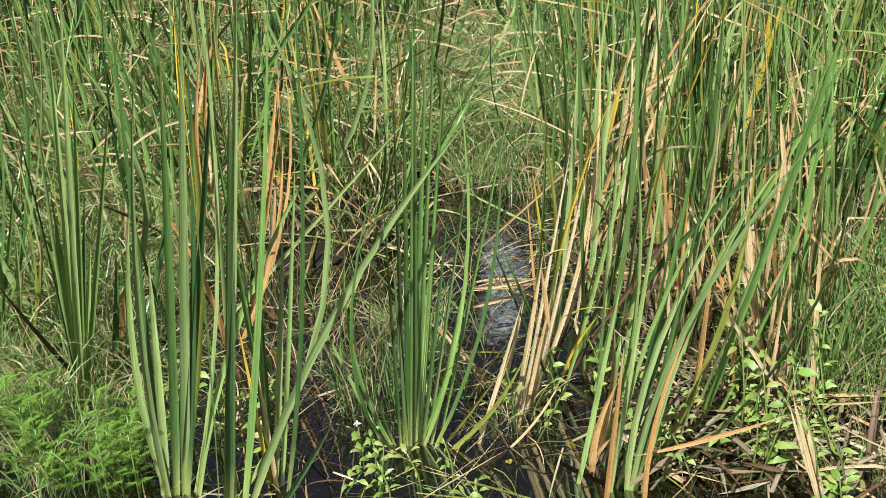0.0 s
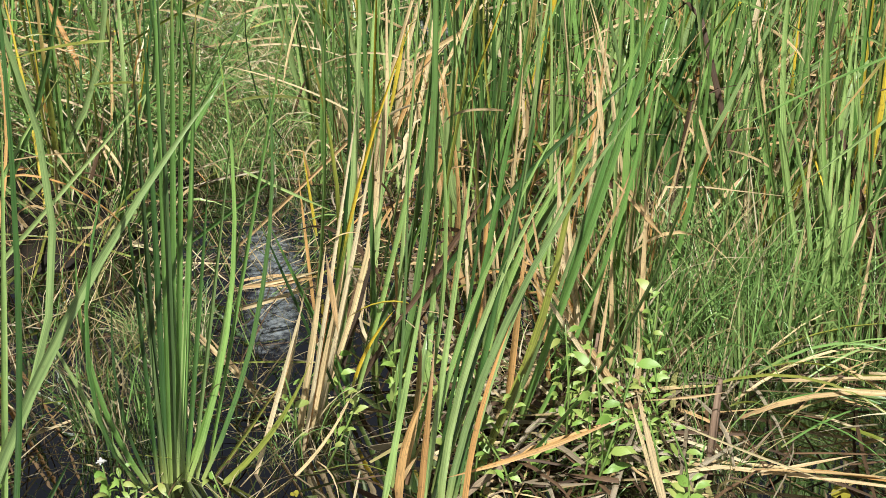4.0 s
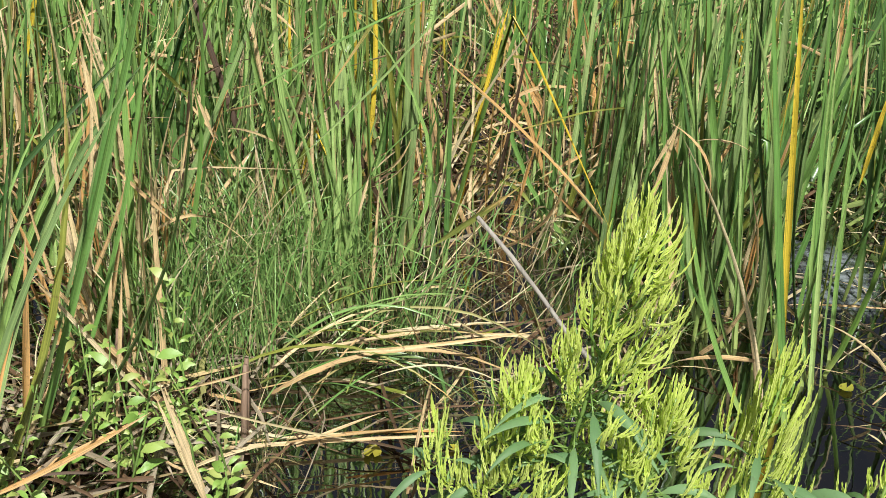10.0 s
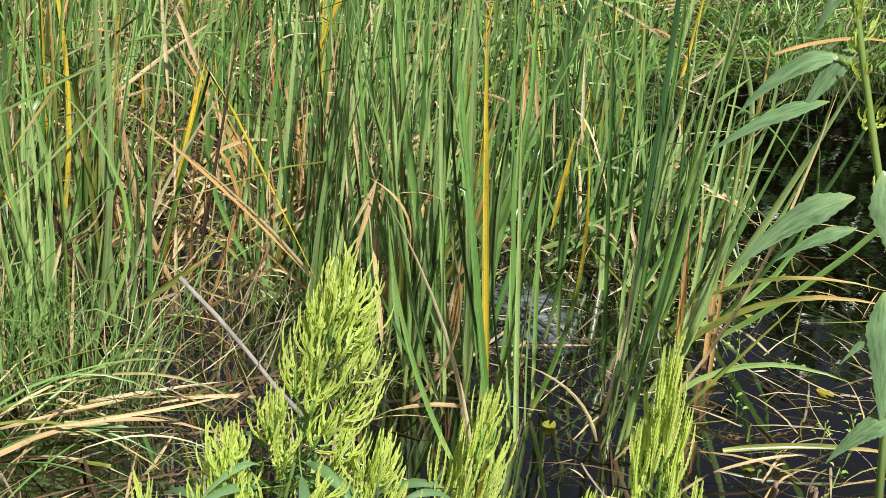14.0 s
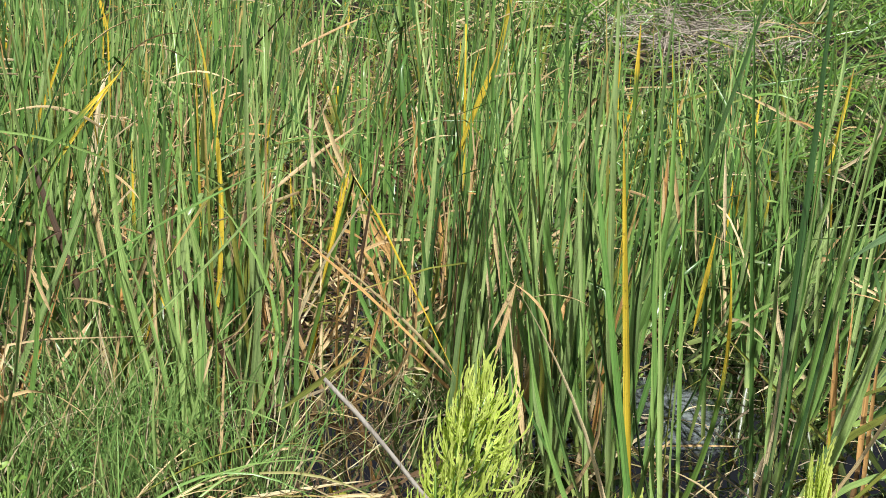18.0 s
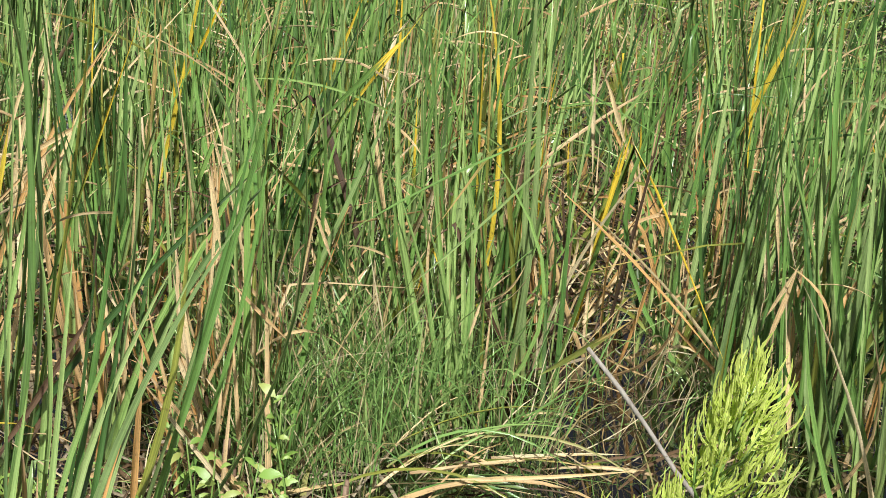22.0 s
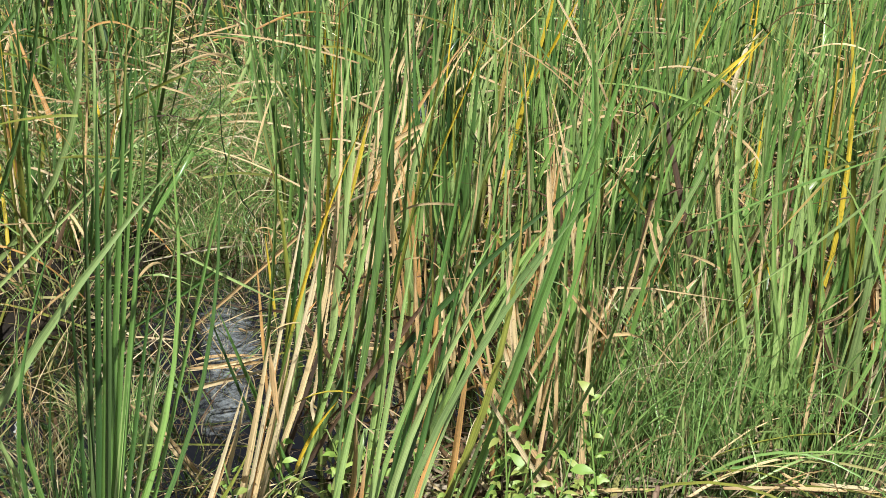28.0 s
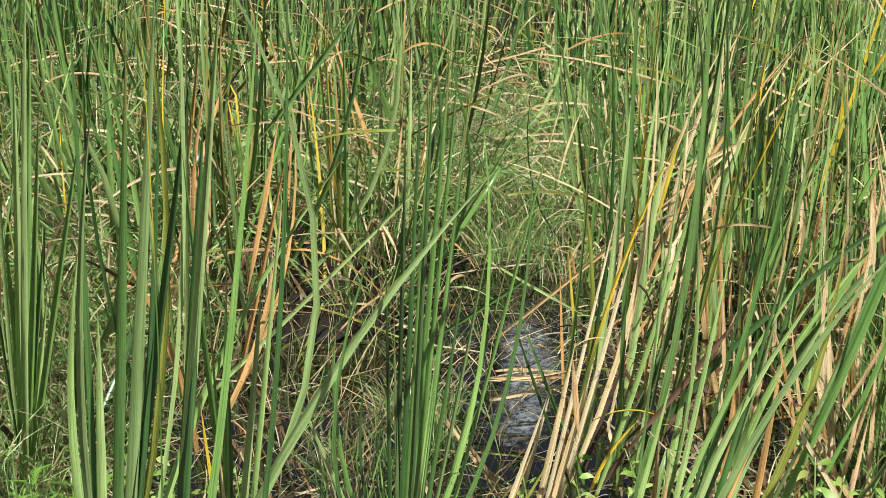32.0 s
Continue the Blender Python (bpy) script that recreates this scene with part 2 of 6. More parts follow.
def part(name, bm, material, parent, label=""):
    me = bpy.data.meshes.new(name)
    bm.to_mesh(me)
    bm.free()
    me.materials.append(material)
    for p in me.polygons:
        p.use_smooth = True
    return mesh_obj(name, me, parent, label)


def thing(name, at, label, category, group="", kind=""):
    ob = new(name)
    ob.empty_display_size = 0.05
    ob.location = at
    return tagged(ob, label, category, group, kind)


def ribbons(name, base, tip, bow, width, mats, which=None, seg=5, face=None, prof="blade", fold=0.18, twist=None):
    """One mesh of N blades: each a curved strip from base to tip, pushed out by bow at its middle, three vertices across."""
    base, tip, bow = (np.asarray(a, float).reshape(-1, 3) for a in (base, tip, bow))
    n = len(base)
    width = np.broadcast_to(np.asarray(width, float), (n,))
    s = np.linspace(0, 1, seg + 1)
    ctrl = (base + tip) / 2 + bow * 2
    S = s[None, :, None]
    mid = (1 - S) ** 2 * base[:, None] + 2 * S * (1 - S) * ctrl[:, None] + S ** 2 * tip[:, None]
    tan = 2 * (1 - S) * (ctrl - base)[:, None] + 2 * S * (tip - ctrl)[:, None]
    tan /= np.linalg.norm(tan, axis=2, keepdims=True) + 1e-9
    if face is None:
        ang = rng.uniform(0, 2 * np.pi, n)
        face = np.stack([np.cos(ang), np.sin(ang), 0 * ang], 1)
    face = np.asarray(face, float).reshape(-1, 3)
    acr = np.cross(tan, np.broadcast_to(face[:, None], tan.shape))
    acr /= np.linalg.norm(acr, axis=2, keepdims=True) + 1e-9
    nrm = np.cross(acr, tan)
    if twist is not None:
        a = (np.asarray(twist)[:, None] * s)[:, :, None]
        acr, nrm = acr * np.cos(a) + nrm * np.sin(a), nrm * np.cos(a) - acr * np.sin(a)
    if prof == "loose":
        w = np.interp(s, [0, 0.25, 0.6, 1], [0.05, 0.8, 1, 0.05])
    elif prof == "blade":
        w = np.interp(s, [0, 0.12, 0.5, 0.8, 1], [0.7, 1, 0.9, 0.55, 0.03])
    elif prof == "bead":
        w = np.where(np.arange(seg + 1) % 2 == 0, 0.62, 1.15) * np.interp(s, [0, 0.1, 0.8, 1], [0.7, 1, 0.9, 0.25])
    elif prof == "toothed":
        w = np.interp(s, [0, 0.1, 0.3, 0.6, 1], [0.05, 0.5, 1.0, 0.66, 0.02]) * np.where(np.arange(seg + 1) % 2 == 0, 0.94, 1.04)
    elif prof == "broad":
        w = np.interp(s, [0, 0.15, 0.4, 0.7, 1], [0.08, 0.62, 1.0, 0.6, 0.03])
    else:
        w = np.interp(s, [0, 1], [1, 0.6])
    hw = (width[:, None] * w[None] / 2)[:, :, None]
    V = np.stack([mid - acr * hw, mid + nrm * hw * 2 * fold, mid + acr * hw], 2).reshape(-1, 3)
    row = np.arange(n)[:, None] * (seg + 1) * 3 + np.arange(seg)[None] * 3
    row = row.ravel()
    F = np.concatenate([np.stack([row, row + 1, row + 4, row + 3], 1), np.stack([row + 1, row + 2, row + 5, row + 4], 1)])
    me = bpy.data.meshes.new(name)
    me.vertices.add(len(V))
    me.vertices.foreach_set("co", V.ravel())
    me.loops.add(F.size)
    me.loops.foreach_set("vertex_index", F.ravel().astype(np.int32))
    me.polygons.add(len(F))
    me.polygons.foreach_set("loop_start", np.arange(0, F.size, 4, dtype=np.int32))
    uvl = me.uv_layers.new(name="uv")
    UV = np.stack([np.broadcast_to(np.array([0, 0.5, 1.0])[None, None], (n, seg + 1, 3)), np.broadcast_to(s[None, :, None], (n, seg + 1, 3))], 3).reshape(-1, 2)
    uvl.data.foreach_set("uv", UV[F.ravel()].ravel())
    for m in mats:
        me.materials.append(m)
    if which is not None:
        blade = np.repeat(np.arange(n), seg)
        me.polygons.foreach_set("material_index", np.concatenate([which[blade]] * 2).astype(np.int32))
    me.polygons.foreach_set("use_smooth", np.ones(len(F), dtype=bool))
    me.update(calc_edges=True)
    return me


BANK = {}


def unit_leaf(mat, shape, slim, variant, flat=False):
    """A leaf mesh of length 1 along z that bows towards +y; shared by all leaves of its kind."""
    key = (mat.name, shape, slim, variant, flat)
    if key in BANK:
        return BANK[key]
    r = random.Random(str(key))
    a0 = r.uniform(0.15, 1.25) * r.choice((-1, 1))
    if flat:
        a0 = r.uniform(-0.4, 0.4) + (1.25 if shape in ("bow", "arch") else 0)
    f = [(math.sin(a0), -math.cos(a0), 0)]
    bow = {"straight": 0.012, "bow": 0.06, "arch": 0.2, "loose": 0.03, "loose_arch": 0.16}.get(shape, 0.03) * r.uniform(0.8, 1.25)
    tw = [r.uniform(-0.9, 0.9) * (0.4 if flat else 1)]
    if shape != "kink":
        me = ribbons("leaf", [(0, 0, 0)], [(0, 0, 1)], [(0, bow, 0)], slim, [mat], seg=8 if shape != "straight" else 6, prof="loose" if shape.startswith("loose") else "blade", face=f, fold=0.3, twist=tw)
    else:
        me = ribbons("leaf", [(0, 0, 0)], [(0, 0, 1)], [(0, 0, 0)], slim, [mat], seg=9, face=f, fold=0.3, twist=tw)
        k, a = r.uniform(0.55, 0.8), r.uniform(1.2, 2.4)       # where it is broken, and how far it hangs
        for v in me.vertices:
            if v.co.z > k:
                d = v.co.z - k
                v.co.z, v.co.y = k + d * math.cos(a), v.co.y + d * math.sin(a)
    BANK[key] = me
    return me


def orient(base, tip, ydir):
    """Matrix that lays a unit leaf from base to tip, its bow towards ydir."""
    base, tip = Vector(base), Vector(tip)
    z = tip - base
    ln = z.length
    z.normalize()
    y = Vector(ydir) - z * Vector(ydir).dot(z)
    if y.length < 1e-4:
        y = z.orthogonal()
    y.normalize()
    x = y.cross(z)
    m = Matrix((x, y, z)).transposed().to_4x4()
    return Matrix.Translation(base) @ m @ Matrix.Scale(ln, 4)


def put_leaf(parent, mat, base, tip, width, shape, ydir, label="", name="leaf", flat=False):
    ln = (Vector(tip) - Vector(base)).length
    slim = min((0.006, 0.009, 0.012, 0.015, 0.019, 0.024, 0.032, 0.045, 0.07, 0.1), key=lambda s: abs(s - width / ln))
    ob = new(name, unit_leaf(mat, shape, slim, random.randrange(5), flat))
    ob.parent = parent
    off = Matrix.Translation(parent.location).inverted() if parent else Matrix.Identity(4)
    ob.matrix_basis = off @ orient(base, tip, ydir)
    return tagged(ob, label)


CLUMPS = []
LABELS = {TAN.name: "dry tan leaf", ORANGE.name: "orange-brown dying leaf", YELLOW.name: "yellow leaf", BROWN.name: "dark brown dead leaf", YELTIP.name: "green leaf with a yellow tip"}


def pick(table):
    u = random.random() * sum(table.values())
    for k, v in table.items():
        u -= v
        if u <= 0:
            return k
    return k


MIXES = {
    "green": {"G": 0.86, "F": 0.08, "O": 0.03, "Y": 0.02, "T": 0.01},
    "fresh": {"G": 0.35, "F": 0.55, "O": 0.05, "T": 0.05},
    "mixed": {"G": 0.58, "F": 0.12, "O": 0.07, "Y": 0.03, "E": 0.04, "T": 0.16, "R": 0.01, "B": 0.04},
    "dead": {"G": 0.06, "O": 0.08, "E": 0.20, "T": 0.50, "B": 0.14, "R": 0.02},
    "dry": {"G": 0.25, "F": 0.03, "O": 0.08, "E": 0.10, "T": 0.46, "B": 0.08},
}
CODES = {"G": GREEN, "F": FRESH, "O": OLIVE, "Y": YELTIP, "E": ORANGE, "T": TAN, "R": YELLOW, "B": BROWN}
WORDS = {"green": "tall green cattail clump standing in shallow water", "fresh": "light green cattail clump with upright leaves in water",
         "mixed": "green cattail clump with some dry tan leaves", "dry": "half-dead cattail clump with dry tan leaves", "dead": "tangle of dead tan and orange cattail leaves"}


def clump(x, y, n, h, lean=(0.08, 0.0), fan=0.16, r=0.05, w=0.016, mix="green", shapes=None):
    """A cattail clump: n leaves from a foot of radius r; lean and fan are sideways metres per metre of height."""
    size = "tall " if h[1] > 1.35 else "low " if h[1] < 0.9 else ""
    ob = thing("cattail_clump", (x, y, 0), size + WORDS[mix].replace("tall ", ""), "cattail", "cattails of the marsh")
    CLUMPS.append((x, y, ob))
    for i in range(n):
        a, q = random.uniform(0, 6.283), math.sqrt(random.random())
        bx, by = x + r * q * math.cos(a), y + r * q * math.sin(a)
        a += random.gauss(0, 0.5)
        hh = random.uniform(*h)
        f = fan * random.uniform(0.15, 1.0)
        dx, dy = lean[0] + f * math.cos(a), lean[1] + f * math.sin(a)
        mat = CODES[pick(MIXES[mix])]
        dead = mat in (TAN, ORANGE, BROWN)
        if dead:
            hh *= random.uniform(0.35, 0.85)
            dx, dy = dx * 1.8 + random.gauss(0, 0.1), dy * 1.8 + random.gauss(0, 0.1)
        shape = pick(shapes or ({"straight": 4, "bow": 3, "kink": 2.0, "arch": 0.6} if dead else {"straight": 5, "bow": 4, "arch": 0.5, "kink": 0.45}))
        put_leaf(ob, mat, (bx, by, -0.03), (bx + dx * hh, by + dy * hh, hh), w * random.uniform(0.85, 1.5), shape, (dx + random.gauss(0, 0.1), dy + random.gauss(0, 0.1), 0.02), LABELS.get(mat.name, ""))
    return ob


def hero(mat, base, tip, width, shape, side):
    """One leaf of its own place, given to the nearest clump. side: the way it bows, seen from the path."""
    x, y = base[0], base[1]
    ob = min(CLUMPS, key=lambda c: (c[0] - x) ** 2 + (c[1] - y) ** 2)[2]
    d = math.hypot(x, y)
    right = Vector((y / d, -x / d, 0))
    put_leaf(ob, mat, base, tip, width, shape, (Vector((0, 0, 1)) if math.hypot(tip[0] - x, tip[1] - y) > 1.1 * abs(tip[2] - base[2]) else right * side + Vector((0, -0.35, 0.1))) if side else (-x / d, -y / d, 0), LABELS.get(mat.name, ""), flat=True)


def fallen(mat, a, b, width, shape):
    words = {TAN.name: "dry tan cattail leaf fallen on the water", ORANGE.name: "orange-brown cattail leaf fallen over litter", BROWN.name: "dark brown rotting leaf lying in the litter",
             OLIVE.name: "yellow-green cattail leaf bent over the water", GREEN.name: "green cattail leaf bent down to the water"}
    ob = put_leaf(None, mat, a, b, width * 0.75, shape, (0, -0.3, 1), name="fallen_leaf", flat=shape == "straight")
    return tagged(ob, words.get(mat.name, "leaf fallen on the water"), "leaf", "fallen leaves")


# ---- ground and water ----
def smooth(a, b, v):
    t = np.clip((v - a) / (b - a), 0, 1)
    return t * t * (3 - 2 * t)


def in_pool(x, y):
    """How much open water lies at x, y (0 to 1)."""
    x, y = np.asarray(x, float), np.asarray(y, float)
    right = smooth(0.0, 0.3, x - (0.96 - 0.24 * smooth(2.9, 3.9, y)) * y - 0.02) * (1 - smooth(4.9, 5.5, y + 0.03 * x)) * smooth(1.4, 1.7, x)
    gap = 1 - smooth(0.15, 0.36, np.abs(x + 1.04 + 0.27 * (y - 2.9))) + 0 * y
    gap = gap * smooth(2.3, 2.5, y) * (1 - smooth(3.8, 4.2, y))
    front = (1 - smooth(1.9, 2.3, y - 0.12 * np.abs(x + 0.6))) * smooth(-1.7, -1.3, x) * smooth(0.6, 1.2, y)
    mid = 1 - smooth(0.2, 0.36, np.hypot((x - 0.88) / 1.15, (y - 2.82) / 1.35))
    side = 1 - smooth(0.2, 0.4, np.hypot(x - 1.95, (y - 2.75) / 1.2))
    hollow = 1 - smooth(0.38, 0.6, np.hypot((x + 1.72) / 1.25, y - 2.72))
    far = 1 - smooth(0.2, 0.5, np.hypot(x + 0.95 + 0.1 * (y - 6.0), (y - 6.0) / 2.0))
    return np.clip(np.maximum.reduce([right, gap, front, mid, side, hollow, far]), 0, 1)


def ground_z(x, y):
    x, y = np.asarray(x, float), np.asarray(y, float)
    w = 0.03 * np.sin(3.1 * x + 1.2 * y) * np.cos(2.3 * y - 0.7 * x) + 0.015 * np.sin(9 * x) * np.sin(8 * y + 1)
    z = -0.06 + w - 0.12 * in_pool(x, y)
    sedge = np.exp(-((x + 2.5) / 1.1) ** 2 - ((y - 4.4) / 1.5) ** 2)
    z = z + 0.13 * sedge
    bank = smooth(5.2, 7.5, y + 0.03 * x) * smooth(2.5, 4.5, x)
    z = z + 0.45 * bank + 0.5 * smooth(9, 16, np.hypot(x, y))
    near = 1 - smooth(-1.2, 0.4, y)
    return z + 0.25 * near + 0.2 * (1 - smooth(0.6, 1.25, y + 0.06 * np.sin(2.3 * x) + 0.03 * np.sin(7.1 * x + 1)))


def sheet(name, fn, mat, n=190, reach=600.0, label="", kind="structure"):
    u = np.linspace(-1, 1, n)
    c = 6.0 * u + (reach - 6.0) * u ** 9
    X, Y = np.meshgrid(c, c + 3.0)
    Z = fn(X, Y)
    V = np.stack([X, Y, Z], 2).reshape(-1, 3)
    i = (np.arange(n - 1)[:, None] * n + np.arange(n - 1)[None]).ravel()
    F = np.stack([i, i + 1, i + n + 1, i + n], 1)
    me = bpy.data.meshes.new(name)
    me.from_pydata(V.tolist(), [], F.tolist())
    me.materials.append(mat)
    me.polygons.foreach_set("use_smooth", np.ones(len(F), dtype=bool))
    return tagged(new(name, me), label, name, kind=kind)


sheet("ground", ground_z, MUD, label="dark brown marsh mud under water and litter")
sheet("water", lambda x, y: 0 * x, WATER, n=40, reach=9.0, label="still dark peaty water reflecting reeds and sky")

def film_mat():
    """Pale grey sky reflection painted on the water, thin and broken towards its edge, with darker flecks."""
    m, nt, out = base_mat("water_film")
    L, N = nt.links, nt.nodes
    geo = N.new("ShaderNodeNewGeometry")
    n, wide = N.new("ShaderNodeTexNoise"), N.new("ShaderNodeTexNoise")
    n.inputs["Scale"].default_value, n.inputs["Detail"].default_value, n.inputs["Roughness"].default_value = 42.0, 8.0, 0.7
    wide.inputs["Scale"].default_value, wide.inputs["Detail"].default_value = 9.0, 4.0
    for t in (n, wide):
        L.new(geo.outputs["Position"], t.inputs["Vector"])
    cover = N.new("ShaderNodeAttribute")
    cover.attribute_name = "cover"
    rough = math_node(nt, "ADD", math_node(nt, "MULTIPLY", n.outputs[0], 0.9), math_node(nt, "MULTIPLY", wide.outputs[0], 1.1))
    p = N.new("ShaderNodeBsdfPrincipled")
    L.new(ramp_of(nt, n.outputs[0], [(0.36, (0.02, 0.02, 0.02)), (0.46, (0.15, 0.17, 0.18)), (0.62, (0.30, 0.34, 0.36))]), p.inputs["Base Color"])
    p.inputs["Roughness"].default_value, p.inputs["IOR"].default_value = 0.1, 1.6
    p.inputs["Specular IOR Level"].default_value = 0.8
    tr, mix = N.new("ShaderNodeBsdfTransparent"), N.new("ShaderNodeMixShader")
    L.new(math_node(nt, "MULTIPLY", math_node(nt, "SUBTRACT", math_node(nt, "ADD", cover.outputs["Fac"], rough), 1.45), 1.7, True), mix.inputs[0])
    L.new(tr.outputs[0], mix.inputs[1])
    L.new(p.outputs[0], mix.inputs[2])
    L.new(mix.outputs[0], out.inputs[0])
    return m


SKY_SHEEN = film_mat()


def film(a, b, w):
    """A patch of painted sky reflection from a to b, about w wide, that thins out towards its edge."""
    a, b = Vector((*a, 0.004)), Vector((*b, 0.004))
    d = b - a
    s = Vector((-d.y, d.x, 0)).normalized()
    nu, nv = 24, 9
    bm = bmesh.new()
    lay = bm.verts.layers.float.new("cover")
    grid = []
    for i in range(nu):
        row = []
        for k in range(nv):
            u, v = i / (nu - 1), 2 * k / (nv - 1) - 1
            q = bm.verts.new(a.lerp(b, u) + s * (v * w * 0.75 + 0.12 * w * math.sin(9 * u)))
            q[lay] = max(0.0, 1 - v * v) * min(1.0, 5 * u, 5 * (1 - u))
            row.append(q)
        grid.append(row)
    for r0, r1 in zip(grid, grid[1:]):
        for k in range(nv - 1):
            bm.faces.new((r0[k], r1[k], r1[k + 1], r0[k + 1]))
    tagged(part("water_film", bm, SKY_SHEEN, None), "pale sky sheen painted on still dark water", "water film", kind="structure")


# pale sheets laid on the openings, coloured like sky mirrored in the water
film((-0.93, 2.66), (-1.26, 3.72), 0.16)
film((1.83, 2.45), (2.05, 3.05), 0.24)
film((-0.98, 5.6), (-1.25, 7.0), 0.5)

# ---- cattail clumps near the path, by place ----
clump(-1.05, 2.13, 3, (0.9, 1.5), (0.10, 0.04), 0.14, 0.03, 0.012, "green")
clump(-1.61, 1.78, 5, (1.1, 1.6), (0.10, 0.08), 0.12, 0.05, 0.014, "green")
clump(-1.42, 1.75, 4, (1.2, 1.6), (0.10, 0.08), 0.10, 0.04, 0.015, "green")
clump(-1.34, 1.88, 4, (1.0, 1.5), (0.10, 0.05), 0.12, 0.04, 0.013, "green")
clump(-2.15, 2.12, 4, (1.0, 1.5), (0.06, 0.05), 0.18, 0.06, 0.012, "green")
clump(-2.00, 2.55, 5, (0.9, 1.4), (0.05, 0.0), 0.2, 0.1, 0.013, "mixed")
clump(-0.76, 2.51, 9, (0.9, 1.4), (0.15, 0.0), 0.13, 0.08, 0.014, "mixed")
clump(-0.62, 2.62, 8, (1.1, 1.6), (0.12, 0.0), 0.13, 0.09, 0.015, "green")
clump(-0.53, 2.14, 4, (0.5, 0.9), (0.12, 0.0), 0.12, 0.04, 0.015, "fresh")
clump(-0.42, 2.09, 5, (0.8, 1.3), (0.32, 0.03), 0.16, 0.06, 0.018, "green")
clump(-0.33, 2.35, 4, (0.9, 1.3), (0.26, 0.0), 0.14, 0.07, 0.016, "green")
clump(-0.16, 2.82, 9, (0.9, 1.4), (0.08, 0.0), 0.2, 0.12, 0.015, "dry")
clump(-0.02, 2.75, 6, (1.0, 1.5), (0.06, 0.0), 0.13, 0.06, 0.018, "mixed")
clump(-0.35, 2.85, 8, (0.8, 1.3), (0.12, 0.0), 0.2, 0.12, 0.014, "dry")
clump(0.52, 2.95, 8, (0.8, 1.2), (-0.10, 0.0), 0.16, 0.07, 0.016, "fresh")
clump(0.62, 3.05, 9, (0.9, 1.3), (0.0, 0.0), 0.15, 0.08, 0.015, "fresh")
clump(1.48, 2.33, 7, (0.9, 1.5), (-0.03, 0.0), 0.16, 0.07, 0.0115, "green")
clump(1.57, 2.20, 6, (0.8, 1.4), (0.02, 0.0), 0.2, 0.05, 0.0115, "fresh")
clump(1.72, 2.03, 7, (0.9, 1.6), (0.08, -0.05), 0.17, 0.06, 0.012, "green")
clump(1.82, 2.12, 5, (0.8, 1.5), (0.10, -0.08), 0.2, 0.07, 0.012, "fresh")
clump(1.38, 2.52, 8, (0.9, 1.4), (-0.02, 0.0), 0.16, 0.07, 0.012, "green")
clump(1.22, 2.84, 7, (0.9, 1.4), (0.02, 0.0), 0.15, 0.07, 0.012, "mixed")
clump(1.34, 2.97, 9, (0.9, 1.4), (0.02, 0.0), 0.15, 0.09, 0.013, "green")
clump(1.05, 3.30, 10, (0.9, 1.3), (0.02, 0.0), 0.2, 0.12, 0.012, "dry")

for a, d in ((15, 3.6), (22, 3.6), (24, 4.2), (26, 3.9), (27, 4.7), (1, 3.4), (-1, 3.0), (-6, 3.1), (-11, 3.8), (-5, 3.9), (8, 4.2), (11, 3.7), (14, 4.4)):
    clump(d * math.sin(radians(a)), d * math.cos(radians(a)), 9 if a > 5 else 6, (0.8, 1.35), (0.04, 0.0), 0.2, 0.09, 0.0115, "dead", {"straight": 2, "bow": 3, "kink": 3.5, "arch": 1.5})


# ---- single leaves that stand out ----
hero(ORANGE,   (-1.86, 2.60, -0.02), (-1.65, 2.74, 0.68), 0.017, "bow", 1)
hero(ORANGE,   (-1.92, 2.81, -0.02), (-1.72, 2.94, 0.81), 0.015, "straight", 0)
hero(GREEN,    (-0.69, 2.52, -0.02), (-0.86, 2.47, 0.51), 0.013, "straight", 0)
hero(TAN,      (-0.87, 2.18, -0.02), (-0.72, 2.23, 0.44), 0.013, "straight", 0)
hero(TAN,      (-0.80, 2.31, -0.02), (-0.69, 2.34, 0.52), 0.018, "straight", 0)
hero(ORANGE,   (-0.78, 2.29, -0.02), (-0.66, 2.33, 0.53), 0.014, "straight", 0)
hero(TAN,      (-0.78, 2.28, -0.02), (-0.59, 2.34, 0.87), 0.012, "straight", 0)
hero(YELTIP,   (-0.75, 2.40, -0.02), (-0.48, 2.47, 1.01), 0.013, "bow", -1)
hero(BROWN,    (-0.70, 2.51, 0.03), (-0.57, 2.55, 0.23), 0.016, "straight", 0)
hero(BROWN,    (-0.68, 2.73, -0.02), (-0.38, 2.80, 0.40), 0.018, "straight", 0)
hero(YELLOW,   (-0.68, 2.44, 0.09), (-0.57, 2.46, 0.29), 0.009, "bow", -1)
hero(TAN,      (-0.21, 2.44, -0.02), (-0.56, 2.39, 0.33), 0.007, "straight", 0)
hero(FRESH,    (-0.55, 2.05, -0.02), (-0.42, 2.08, 0.59), 0.016, "straight", 0)
hero(FRESH,    (-0.46, 2.03, -0.02), (-0.31, 2.05, 0.89), 0.014, "straight", 0)
hero(ORANGE,   (-0.49, 1.98, 0.09), (-0.42, 2.00, 0.35), 0.016, "bow", -1)
hero(ORANGE,   (-0.46, 1.98, -0.02), (-0.40, 1.99, 0.46), 0.014, "straight", 0)
hero(ORANGE,   (-0.36, 1.98, -0.02), (-0.25, 1.99, 0.51), 0.012, "bow", -1)
hero(TAN,      (0.03, 2.47, -0.02), (-0.28, 2.48, 0.42), 0.012, "straight", 0)
hero(TAN,      (-0.03, 2.58, -0.02), (0.00, 2.58, 0.64), 0.012, "bow", 0)
hero(TAN,      (-0.05, 2.55, -0.02), (-0.06, 2.55, 0.51), 0.013, "straight", 0)
